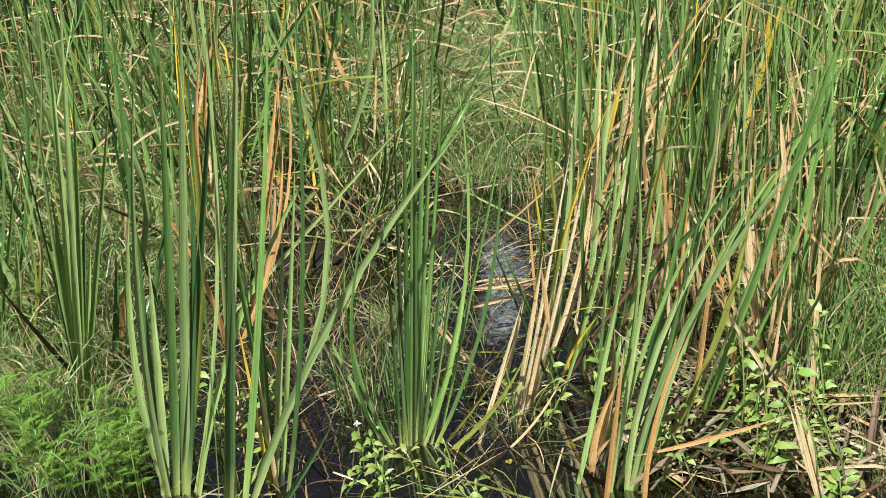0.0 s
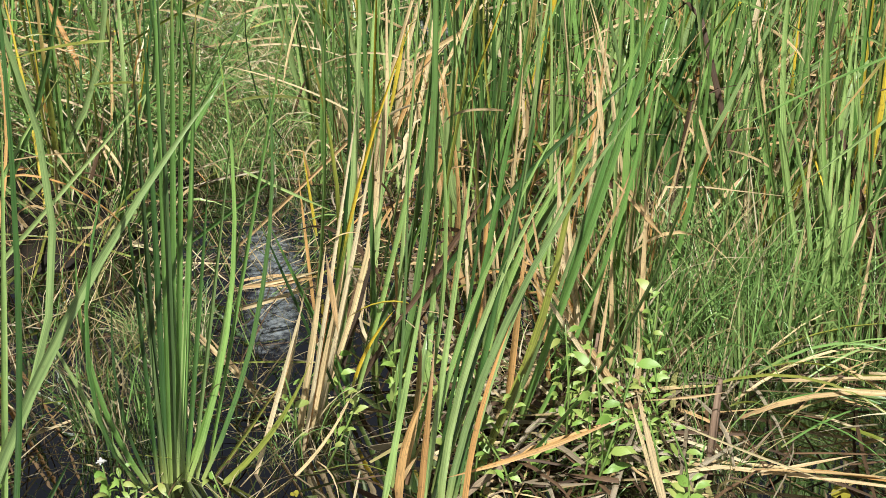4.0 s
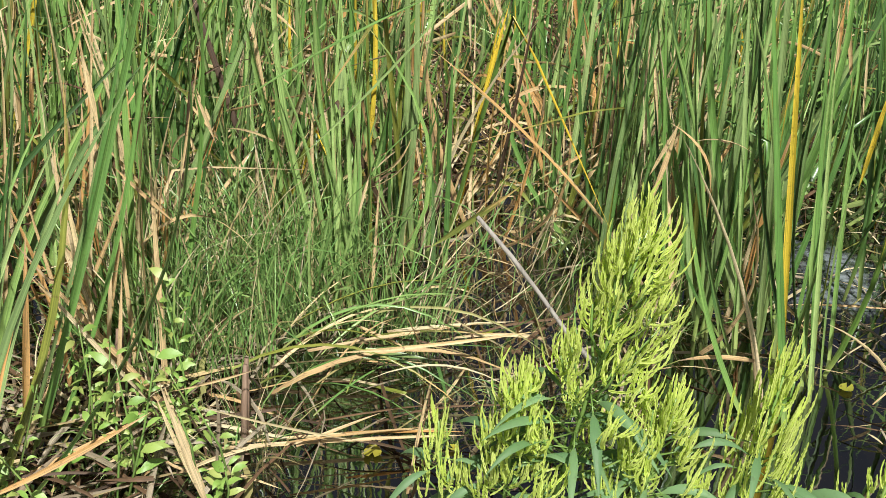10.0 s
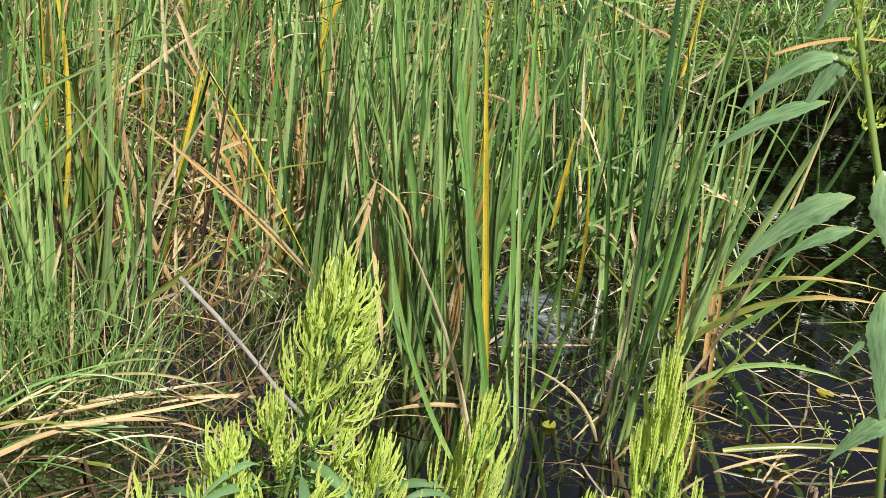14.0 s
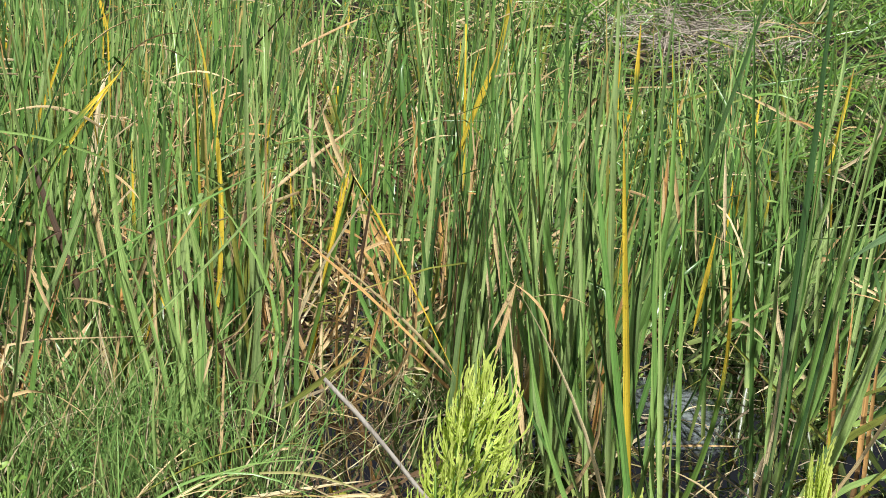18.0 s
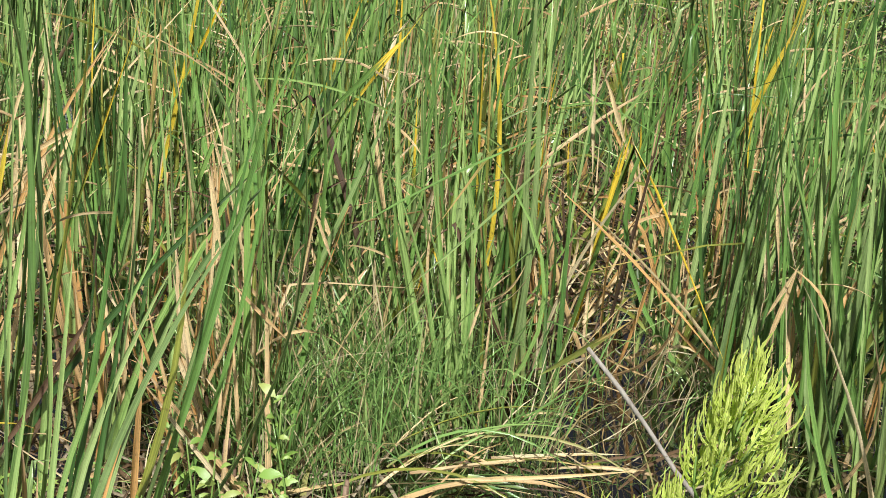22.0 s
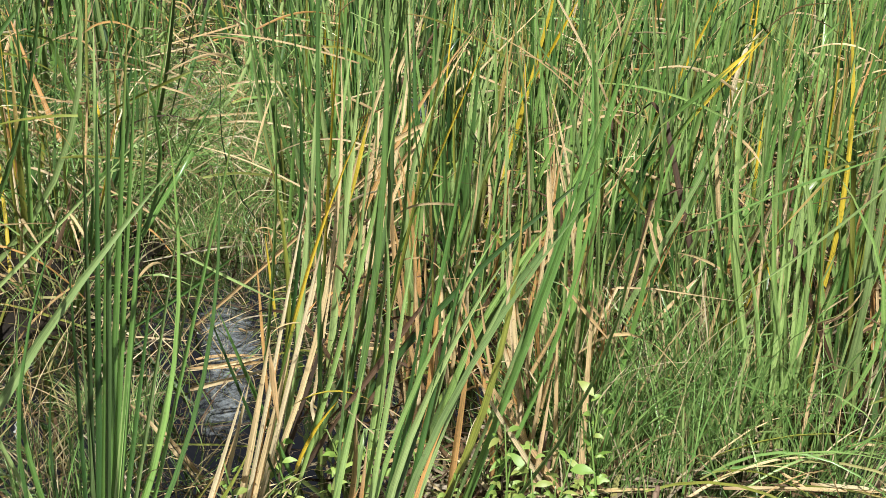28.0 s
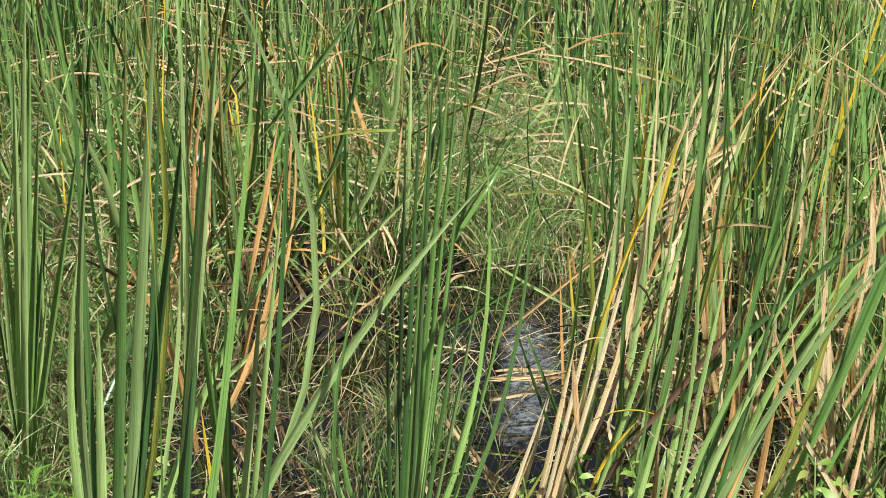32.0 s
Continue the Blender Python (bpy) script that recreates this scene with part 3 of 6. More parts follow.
hero(TAN,      (-0.15, 2.64, -0.02), (-0.05, 2.64, 0.43), 0.013, "straight", 0)
hero(TAN,      (0.06, 1.97, 0.09), (-0.01, 1.98, 0.38), 0.012, "straight", 0)
hero(TAN,      (0.06, 2.80, 0.37), (-0.09, 2.80, 0.58), 0.010, "loose", 0)
hero(TAN,      (-0.12, 2.60, -0.02), (-0.19, 2.60, 0.61), 0.014, "straight", 0)
hero(BROWN,    (-0.13, 2.72, -0.02), (-0.14, 2.72, 0.38), 0.018, "straight", 0)
hero(TAN,      (-0.18, 2.68, -0.02), (-0.26, 2.67, 0.51), 0.012, "straight", 0)
hero(ORANGE,   (-0.41, 2.68, -0.02), (-0.35, 2.69, 0.59), 0.014, "straight", 0)
hero(TAN,      (-0.46, 3.10, -0.02), (-0.54, 3.08, 0.79), 0.015, "bow", -1)
hero(ORANGE,   (-0.57, 3.34, -0.02), (-0.58, 3.34, 0.66), 0.014, "bow", 1)
hero(TAN,      (-0.85, 3.55, -0.02), (-0.57, 3.62, 1.03), 0.016, "bow", -1)
hero(TAN,      (-0.75, 3.37, -0.02), (-0.35, 3.46, 1.03), 0.015, "bow", -1)
hero(ORANGE,   (-0.56, 3.23, -0.02), (-0.65, 3.22, 0.72), 0.014, "bow", 1)
hero(YELTIP,   (-0.71, 2.83, -0.02), (-0.24, 2.95, 1.17), 0.013, "straight", 0)
hero(TAN,      (-0.03, 2.94, -0.02), (-0.13, 2.93, 0.94), 0.014, "bow", 1)
hero(TAN,      (0.05, 2.42, -0.02), (-0.27, 2.42, 0.49), 0.013, "straight", 0)
hero(TAN,      (-0.66, 3.68, -0.02), (-0.73, 3.67, 0.58), 0.016, "bow", 1)
hero(TAN,      (-0.86, 4.10, -0.02), (-0.60, 4.16, 0.98), 0.018, "bow", -1)
hero(ORANGE,   (-0.90, 3.80, -0.02), (-0.40, 3.91, 0.95), 0.016, "bow", -1)
hero(TAN,      (-0.77, 2.38, -0.02), (-0.58, 2.44, 0.74), 0.014, "straight", 0)
hero(TAN,      (-0.78, 2.33, -0.02), (-0.65, 2.37, 0.49), 0.018, "straight", 0)
hero(ORANGE,   (-0.63, 2.66, -0.02), (-0.62, 2.66, 0.51), 0.012, "bow", 1)
hero(BROWN,    (-0.65, 2.77, -0.02), (-0.42, 2.82, 0.36), 0.030, "straight", 0)
hero(ORANGE,   (-0.92, 3.02, -0.02), (-0.93, 3.02, 0.43), 0.012, "straight", 0)
hero(TAN,      (-1.05, 2.74, 0.14), (-0.83, 2.83, 0.18), 0.020, "straight", 0)
hero(TAN,      (-0.20, 3.13, -0.02), (-0.23, 3.13, 0.63), 0.014, "straight", 0)
hero(TAN,      (-0.10, 2.68, -0.02), (-0.18, 2.67, 0.65), 0.015, "bow", -1)
hero(ORANGE,   (-0.21, 2.60, -0.02), (-0.32, 2.59, 0.60), 0.014, "bow", 1)
hero(TAN,      (0.24, 3.52, -0.02), (0.14, 3.52, 0.42), 0.012, "kink", 0)
hero(TAN,      (0.47, 3.01, -0.02), (0.37, 3.02, 0.69), 0.012, "straight", 0)
hero(TAN,      (-0.18, 4.84, -0.02), (-0.35, 4.84, 0.40), 0.012, "straight", 0)
hero(ORANGE,   (-2.47, 3.52, -0.02), (-2.41, 3.56, 0.69), 0.020, "straight", 0)
hero(ORANGE,   (-2.25, 3.69, -0.02), (-2.17, 3.74, 0.64), 0.022, "straight", 0)
hero(ORANGE,   (-1.99, 2.99, -0.02), (-1.88, 3.06, 0.41), 0.016, "bow", 1)
hero(FRESH,    (-0.52, 2.47, -0.02), (-0.46, 2.49, 0.46), 0.020, "straight", 0)
hero(FRESH,    (-0.60, 3.47, -0.02), (-0.55, 3.48, 0.49), 0.022, "straight", 0)
hero(TAN,      (0.01, 2.53, -0.02), (0.02, 2.53, 0.63), 0.014, "straight", 0)
hero(ORANGE,   (-0.31, 2.45, -0.02), (-0.25, 2.46, 0.50), 0.018, "straight", 0)
hero(TAN,      (-0.64, 3.98, -0.02), (-0.71, 3.97, 0.47), 0.016, "bow", 1)
hero(TAN,      (-0.11, 2.50, -0.02), (-0.17, 2.49, 0.66), 0.016, "straight", 0)
hero(TAN,      (-0.07, 3.28, -0.02), (-0.14, 3.28, 0.90), 0.014, "bow", 1)
hero(GREEN,    (-0.42, 2.70, -0.02), (0.06, 2.77, 0.80), 0.024, "bow", -1)
hero(FRESH,    (-0.39, 2.68, -0.02), (-0.07, 2.72, 0.71), 0.020, "bow", -1)
hero(GREEN,    (1.55, 2.68, -0.02), (1.34, 2.80, 0.93), 0.018, "bow", -1)
hero(GREEN,    (1.56, 2.64, -0.02), (1.38, 2.75, 1.13), 0.016, "straight", 0)
hero(GREEN,    (1.47, 2.70, -0.02), (1.51, 2.68, 1.01), 0.014, "straight", 0)
hero(GREEN,    (1.48, 2.67, -0.02), (1.60, 2.60, 1.21), 0.016, "straight", 0)
hero(FRESH,    (1.61, 2.67, -0.02), (1.48, 2.75, 1.04), 0.014, "straight", 0)
hero(GREEN,    (1.95, 2.60, -0.02), (1.87, 2.66, 1.25), 0.016, "straight", 0)
hero(GREEN,    (1.90, 2.61, -0.02), (1.82, 2.66, 1.05), 0.014, "bow", 1)
hero(GREEN,    (1.65, 2.63, -0.02), (1.57, 2.67, 1.09), 0.014, "straight", 0)
hero(GREEN,    (1.82, 2.62, -0.02), (1.75, 2.68, 1.14), 0.014, "straight", 0)
hero(GREEN,    (1.43, 2.70, -0.02), (1.27, 2.79, 1.10), 0.014, "bow", 1)
hero(GREEN,    (1.73, 2.65, -0.02), (1.89, 2.54, 0.96), 0.013, "bow", -1)
hero(YELTIP,   (-0.24, 3.85, -0.02), (0.55, 3.89, 0.97), 0.018, "straight", 0)
hero(GREEN,    (0.07, 4.00, -0.02), (1.05, 3.97, 0.68), 0.018, "bow", -1)
hero(GREEN,    (-0.04, 3.06, -0.02), (0.42, 3.07, 1.01), 0.018, "straight", 0)
hero(OLIVE,    (-0.03, 3.28, -0.02), (-0.01, 3.28, 0.55), 0.028, "straight", 0)
hero(TAN,      (1.39, 2.80, -0.02), (0.87, 3.04, 0.60), 0.016, "bow", 1)
hero(ORANGE,   (1.30, 2.88, 0.10), (1.09, 2.98, 0.32), 0.013, "straight", 0)
hero(ORANGE,   (1.08, 3.37, 0.13), (1.23, 3.32, 0.15), 0.010, "loose", 0)
hero(TAN,      (1.17, 3.16, 0.23), (1.34, 3.10, 0.35), 0.010, "loose", 0)
hero(TAN,      (0.52, 3.12, -0.02), (0.75, 3.08, 0.41), 0.012, "arch", -1)
hero(YELLOW,   (0.98, 3.41, -0.02), (1.10, 3.37, 0.70), 0.012, "straight", 0)
hero(ORANGE,   (1.59, 4.08, -0.02), (1.27, 4.20, 0.58), 0.020, "straight", 0)
hero(TAN,      (1.41, 3.55, -0.02), (1.14, 3.65, 0.73), 0.014, "straight", 0)
hero(ORANGE,   (2.03, 5.03, -0.02), (1.97, 5.06, 0.43), 0.016, "kink", 1)
hero(YELTIP,   (1.91, 4.72, -0.02), (2.20, 4.60, 0.84), 0.015, "straight", 0)
hero(OLIVE,    (0.67, 2.58, 0.31), (0.88, 2.52, 0.48), 0.016, "loose", 0)
hero(GREEN,    (0.98, 3.03, 0.03), (0.93, 3.05, 0.18), 0.010, "straight", 0)
hero(TAN,      (1.39, 2.14, -0.02), (1.16, 2.28, 0.68), 0.011, "bow", 1)
hero(TAN,      (1.15, 2.37, 0.47), (1.19, 2.35, 0.66), 0.014, "loose", 0)
hero(TAN,      (1.29, 2.54, 0.57), (1.23, 2.58, 0.83), 0.014, "loose", -1)
hero(OLIVE,    (1.66, 2.57, 0.28), (1.45, 2.71, 0.48), 0.010, "loose_arch", -1)
hero(YELTIP,   (1.62, 2.26, -0.02), (1.68, 2.22, 0.77), 0.016, "bow", 1)
hero(TAN,      (1.62, 1.96, 0.09), (1.48, 2.08, 0.26), 0.014, "arch", 1)
hero(ORANGE,   (2.26, 2.38, -0.02), (2.25, 2.40, 0.48), 0.013, "straight", 0)
hero(YELLOW,   (1.93, 2.02, -0.02), (1.89, 2.05, 0.43), 0.012, "straight", 0)
hero(ORANGE,   (2.18, 2.19, -0.02), (2.17, 2.20, 0.48), 0.012, "straight", 0)
hero(TAN,      (1.35, 2.15, 0.14), (1.20, 2.24, 0.11), 0.014, "bow", 1)
hero(TAN,      (1.83, 2.63, 0.62), (1.79, 2.66, 0.88), 0.014, "loose", 0)
hero(OLIVE,    (2.00, 2.21, 0.08), (2.42, 1.84, 0.37), 0.018, "arch", 1)
hero(OLIVE,    (2.02, 2.32, 0.13), (2.49, 1.91, 0.37), 0.016, "loose_arch", 1)
hero(FRESH,    (1.89, 2.07, 0.06), (2.23, 1.75, 0.23), 0.014, "arch", 1)
hero(GREEN,    (1.78, 2.02, -0.02), (1.97, 1.85, 1.03), 0.014, "straight", 0)
hero(GREEN,    (2.06, 2.21, -0.02), (2.10, 2.18, 0.99), 0.013, "straight", 0)
hero(TAN,      (2.69, 2.99, 0.33), (2.88, 2.81, 0.22), 0.012, "loose", 0)
hero(FRESH,    (2.21, 3.10, -0.02), (2.79, 2.60, 0.74), 0.016, "straight", 0)
hero(OLIVE,    (1.86, 2.05, -0.02), (2.10, 1.83, 0.47), 0.012, "straight", 0)
hero(GREEN,    (-0.41, 2.05, -0.02), (-0.00, 2.11, 0.93), 0.015, "bow", -1)
hero(GREEN,    (-0.42, 2.05, -0.02), (-0.12, 2.10, 0.86), 0.016, "bow", -1)
hero(GREEN,    (-0.38, 2.05, -0.02), (-0.08, 2.09, 0.87), 0.014, "bow", -1)
hero(GREEN,    (-0.45, 2.05, -0.02), (-0.26, 2.08, 0.64), 0.012, "straight", 0)
hero(FRESH,    (-0.46, 2.05, -0.02), (-0.14, 2.10, 0.91), 0.013, "bow", -1)
hero(GREEN,    (-0.40, 2.05, -0.02), (-0.21, 2.07, 0.88), 0.014, "straight", 0)
hero(ORANGE,   (-0.53, 3.15, -0.02), (-0.55, 3.14, 0.76), 0.015, "bow", 1)
hero(TAN,      (-0.43, 2.81, -0.02), (-0.44, 2.81, 0.49), 0.014, "straight", 0)
hero(TAN,      (-1.31, 3.44, -0.02), (-0.48, 3.64, 0.73), 0.012, "straight", 0)
hero(TAN,      (-1.06, 3.59, -0.02), (-0.41, 3.71, 0.53), 0.006, "straight", 0)
hero(TAN,      (-0.99, 3.86, -0.02), (-0.93, 3.87, 0.43), 0.011, "straight", 0)
hero(TAN,      (-0.92, 3.44, -0.02), (-0.80, 3.47, 0.47), 0.010, "straight", 0)
hero(TAN,      (-0.77, 2.95, -0.02), (-0.69, 2.97, 0.45), 0.009, "straight", 0)
hero(ORANGE,   (-1.07, 3.68, 0.14), (-1.09, 3.67, 0.28), 0.010, "straight", 0)
hero(YELLOW,   (-0.97, 3.31, 0.11), (-0.99, 3.31, 0.39), 0.008, "straight", 0)
hero(FRESH,    (-0.89, 2.93, 0.32), (-0.79, 2.96, 0.32), 0.012, "loose_arch", 1)
hero(TAN,      (-0.30, 3.32, 0.23), (-0.41, 3.31, 0.38), 0.012, "loose", 0)
hero(TAN,      (0.06, 3.21, 0.14), (0.03, 3.21, 0.39), 0.010, "straight", 0)
hero(TAN,      (-0.08, 3.04, -0.02), (-0.01, 3.04, 0.47), 0.012, "straight", 0)
hero(FRESH,    (0.54, 2.90, -0.02), (0.44, 2.92, 0.81), 0.015, "straight", 0)
hero(FRESH,    (0.53, 2.88, -0.02), (0.34, 2.92, 0.84), 0.014, "bow", 1)
hero(FRESH,    (0.55, 2.90, -0.02), (0.52, 2.90, 0.90), 0.015, "straight", 0)
hero(FRESH,    (0.50, 2.90, -0.02), (0.49, 2.90, 0.73), 0.011, "straight", 0)
hero(TAN,      (0.51, 2.91, -0.02), (0.49, 2.92, 0.77), 0.009, "straight", 0)
hero(GREEN,    (0.30, 3.04, -0.02), (0.12, 3.06, 0.34), 0.013, "bow", 1)
hero(FRESH,    (0.44, 3.11, -0.02), (0.30, 3.14, 0.76), 0.014, "straight", 0)
hero(GREEN,    (0.77, 2.89, -0.02), (0.76, 2.89, 0.41), 0.015, "straight", 0)
hero(GREEN,    (0.84, 3.03, -0.02), (0.85, 3.03, 0.71), 0.020, "straight", 0)
hero(TAN,      (0.54, 3.32, -0.02), (0.78, 3.27, 0.29), 0.009, "bow", -1)
hero(TAN,      (0.56, 2.78, -0.02), (0.59, 2.77, 0.46), 0.009, "straight", 0)
hero(TAN,      (0.25, 3.81, -0.02), (0.20, 3.81, 0.38), 0.009, "straight", 0)
hero(TAN,      (0.72, 5.98, 0.77), (1.05, 5.94, 0.86), 0.012, "loose_arch", 1)
hero(GREEN,    (0.42, 4.02, 0.28), (1.12, 3.95, 0.65), 0.016, "loose", -1)
hero(GREEN,    (1.33, 4.14, 0.38), (1.19, 4.19, 0.59), 0.012, "loose", 0)
hero(TAN,      (1.75, 4.93, -0.02), (1.48, 5.02, 0.59), 0.020, "straight", 0)
hero(YELLOW,   (1.19, 4.04, -0.02), (1.31, 4.00, 0.51), 0.012, "straight", 0)
hero(ORANGE,   (1.61, 4.11, -0.02), (1.43, 4.18, 0.34), 0.018, "straight", 0)
hero(ORANGE,   (1.94, 4.77, -0.02), (1.88, 4.80, 0.51), 0.016, "bow", -1)
hero(TAN,      (2.30, 3.42, -0.02), (2.29, 3.42, 0.67), 0.013, "straight", 0)
hero(TAN,      (2.54, 3.38, -0.02), (2.52, 3.40, 0.58), 0.012, "straight", 0)
hero(ORANGE,   (2.16, 5.21, -0.02), (2.35, 5.12, 0.76), 0.014, "bow", 1)
hero(YELLOW,   (2.13, 4.85, 0.52), (2.19, 4.83, 0.78), 0.012, "loose", 0)
hero(GREEN,    (1.85, 2.23, -0.02), (1.74, 2.31, 1.39), 0.011, "straight", 0)
hero(GREEN,    (1.91, 2.21, -0.02), (1.91, 2.21, 1.37), 0.011, "straight", 0)
hero(FRESH,    (1.88, 2.22, -0.02), (1.83, 2.26, 1.18), 0.010, "straight", 0)
hero(FRESH,    (1.68, 2.32, -0.02), (1.63, 2.36, 0.97), 0.011, "straight", 0)
hero(GREEN,    (1.44, 2.44, -0.02), (1.21, 2.57, 1.05), 0.011, "straight", 0)
hero(GREEN,    (1.47, 2.43, -0.02), (1.39, 2.48, 1.10), 0.013, "straight", 0)
hero(GREEN,    (1.62, 2.41, -0.02), (1.64, 2.39, 0.67), 0.011, "straight", 0)
hero(TAN,      (0.47, 3.33, -0.02), (0.83, 3.26, 0.34), 0.013, "arch", -1)
hero(TAN,      (1.06, 3.33, 0.15), (1.23, 3.28, 0.16), 0.010, "loose", 0)
hero(TAN,      (1.20, 3.21, 0.18), (1.37, 3.15, 0.31), 0.010, "loose", 0)
hero(TAN,      (0.96, 3.06, 0.13), (1.14, 3.00, 0.06), 0.008, "loose", 0)
hero(TAN,      (1.98, 4.13, 0.14), (1.93, 4.16, 0.31), 0.020, "straight", 0)
hero(FRESH,    (2.34, 4.13, -0.02), (2.23, 4.19, 0.74), 0.014, "straight", 0)
hero(OLIVE,    (3.12, 4.92, 0.42), (3.49, 4.68, 0.60), 0.014, "loose", 0)
hero(FRESH,    (2.79, 4.18, 0.33), (3.14, 3.95, 0.53), 0.012, "loose", 0)
hero(FRESH,    (2.19, 2.41, 0.62), (2.35, 2.26, 0.80), 0.011, "loose", -1)
hero(GREEN,    (1.97, 2.21, -0.02), (2.19, 2.01, 0.91), 0.014, "straight", 0)
hero(TAN,      (2.46, 2.69, 0.42), (2.61, 2.55, 0.34), 0.010, "loose", 0)
hero(FRESH,    (2.14, 2.86, 0.42), (2.25, 2.78, 0.50), 0.010, "loose", 0)
hero(FRESH,    (2.02, 2.64, 0.33), (2.15, 2.54, 0.46), 0.010, "loose", 0)
hero(FRESH,    (2.31, 2.83, 0.47), (2.38, 2.78, 0.57), 0.010, "loose", 0)
hero(OLIVE,    (2.28, 2.35, -0.02), (1.95, 2.63, 0.37), 0.013, "straight", 0)
hero(TAN,      (2.08, 2.77, 0.52), (2.06, 2.79, 0.84), 0.009, "loose", 0)
hero(TAN,      (2.11, 2.95, 0.42), (2.09, 2.96, 0.67), 0.009, "loose", 0)
hero(TAN,      (2.42, 2.56, 0.47), (2.55, 2.44, 0.72), 0.009, "loose", -1)
hero(TAN,      (1.77, 2.78, 0.72), (1.98, 2.64, 0.73), 0.006, "loose_arch", 1)
hero(ORANGE,   (-2.29, 3.24, -0.02), (-2.21, 3.29, 0.91), 0.017, "bow", -1)
hero(ORANGE,   (-1.96, 2.93, -0.02), (-1.77, 3.05, 0.86), 0.018, "bow", 1)
hero(GREEN,    (-2.15, 3.42, 0.62), (-1.80, 3.64, 1.09), 0.020, "loose", 0)
hero(GREEN,    (-2.01, 2.76, -0.02), (-1.24, 3.16, 0.78), 0.015, "straight", 0)
hero(GREEN,    (-1.15, 2.52, 0.38), (-0.83, 2.67, 0.60), 0.016, "loose", 0)
hero(TAN,      (-0.99, 4.27, -0.02), (-0.64, 4.34, 1.01), 0.018, "bow", 1)
hero(TAN,      (-1.13, 4.49, -0.02), (-0.18, 4.63, 0.95), 0.014, "straight", 0)
hero(ORANGE,   (-0.58, 3.75, -0.02), (-0.61, 3.74, 0.57), 0.018, "straight", 0)
hero(YELLOW,   (-0.26, 4.46, 0.62), (-0.09, 4.47, 0.96), 0.014, "loose", 0)
hero(TAN,      (-0.10, 3.71, -0.02), (-0.16, 3.71, 0.78), 0.012, "straight", 0)
hero(GREEN,    (-0.78, 3.20, -0.02), (-0.66, 3.23, 0.94), 0.022, "straight", 0)
hero(FRESH,    (-0.59, 3.37, -0.02), (-0.51, 3.38, 0.56), 0.016, "straight", 0)
hero(GREEN,    (-0.43, 2.96, -0.02), (0.16, 3.01, 1.10), 0.018, "straight", 0)
hero(GREEN,    (-0.68, 2.61, -0.02), (0.07, 2.72, 0.86), 0.018, "bow", -1)
hero(TAN,      (-1.20, 3.89, 0.42), (-1.11, 3.92, 0.71), 0.014, "loose", -1)
hero(TAN,      (-0.88, 3.95, -0.02), (-0.65, 3.99, 0.97), 0.016, "bow", 1)
hero(TAN,      (-0.96, 4.06, -0.02), (-0.40, 4.15, 0.92), 0.014, "bow", -1)
hero(ORANGE,   (-0.65, 3.80, -0.02), (-0.71, 3.79, 0.58), 0.013, "bow", 1)
hero(ORANGE,   (-0.68, 3.94, 0.42), (-0.52, 3.96, 0.52), 0.010, "loose", 0)
hero(TAN,      (-0.09, 3.64, -0.02), (-0.14, 3.64, 0.73), 0.013, "straight", 0)
hero(TAN,      (-0.42, 4.05, -0.02), (-0.29, 4.06, 0.59), 0.012, "straight", 0)
hero(YELLOW,   (-0.27, 4.10, 0.62), (-0.26, 4.10, 0.78), 0.014, "loose", 0)
hero(GREEN,    (-0.44, 3.54, -0.02), (-0.35, 3.55, 1.03), 0.022, "straight", 0)
hero(GREEN,    (0.02, 3.69, -0.02), (0.24, 3.69, 0.87), 0.020, "straight", 0)
hero(GREEN,    (-0.41, 3.49, -0.02), (0.05, 3.53, 1.07), 0.020, "straight", 0)

hero(GREEN,   (-1.10, 2.13, -0.02), (-1.16, 2.10, 0.62), 0.011, "bow", -1)
hero(GREEN,   (-1.08, 2.13, -0.02), (-1.05, 2.14, 0.80), 0.011, "straight", 0)
hero(GREEN,   (-1.07, 2.13, -0.02), (-1.00, 2.17, 1.08), 0.013, "straight", 0)
hero(GREEN,   (-1.06, 2.13, -0.02), (-0.97, 2.18, 1.13), 0.014, "straight", 0)
hero(GREEN,   (-1.05, 2.13, -0.02), (-0.94, 2.19, 1.21), 0.016, "straight", 0)
hero(GREEN,   (-1.05, 2.14, -0.02), (-0.90, 2.20, 1.26), 0.016, "straight", 0)
hero(GREEN,   (-1.04, 2.14, -0.02), (-0.89, 2.21, 1.21), 0.015, "straight", 0)
hero(GREEN,   (-1.03, 2.14, -0.02), (-0.87, 2.21, 1.13), 0.013, "straight", 0)
hero(GREEN,   (-1.02, 2.14, -0.02), (-0.85, 2.22, 1.05), 0.013, "bow", 1)
hero(GREEN,   (-1.01, 2.15, -0.02), (-0.83, 2.23, 0.87), 0.012, "straight", 0)
hero(GREEN,   (-1.00, 2.15, -0.02), (-0.81, 2.24, 0.74), 0.011, "straight", 0)
hero(GREEN,   (-1.12, 2.12, -0.02), (-1.27, 2.05, 0.52), 0.011, "straight", 0)
hero(GREEN,   (-0.99, 2.15, -0.02), (-0.76, 2.26, 0.98), 0.011, "bow", 1)
hero(GREEN,   (-0.98, 2.16, -0.02), (-0.70, 2.28, 1.10), 0.010, "straight", 0)
hero(GREEN,   (-1.06, 2.13, -0.02), (-1.04, 2.14, 0.64), 0.011, "straight", 0)
hero(FRESH,   (-1.04, 2.14, -0.02), (-0.93, 2.18, 0.70), 0.012, "straight", 0)
hero(GREEN,   (-1.09, 2.13, -0.02), (-1.10, 2.12, 0.52), 0.009, "bow", -1)
hero(GREEN,   (-1.02, 2.14, -0.02), (-0.89, 2.20, 0.74), 0.011, "straight", 0)
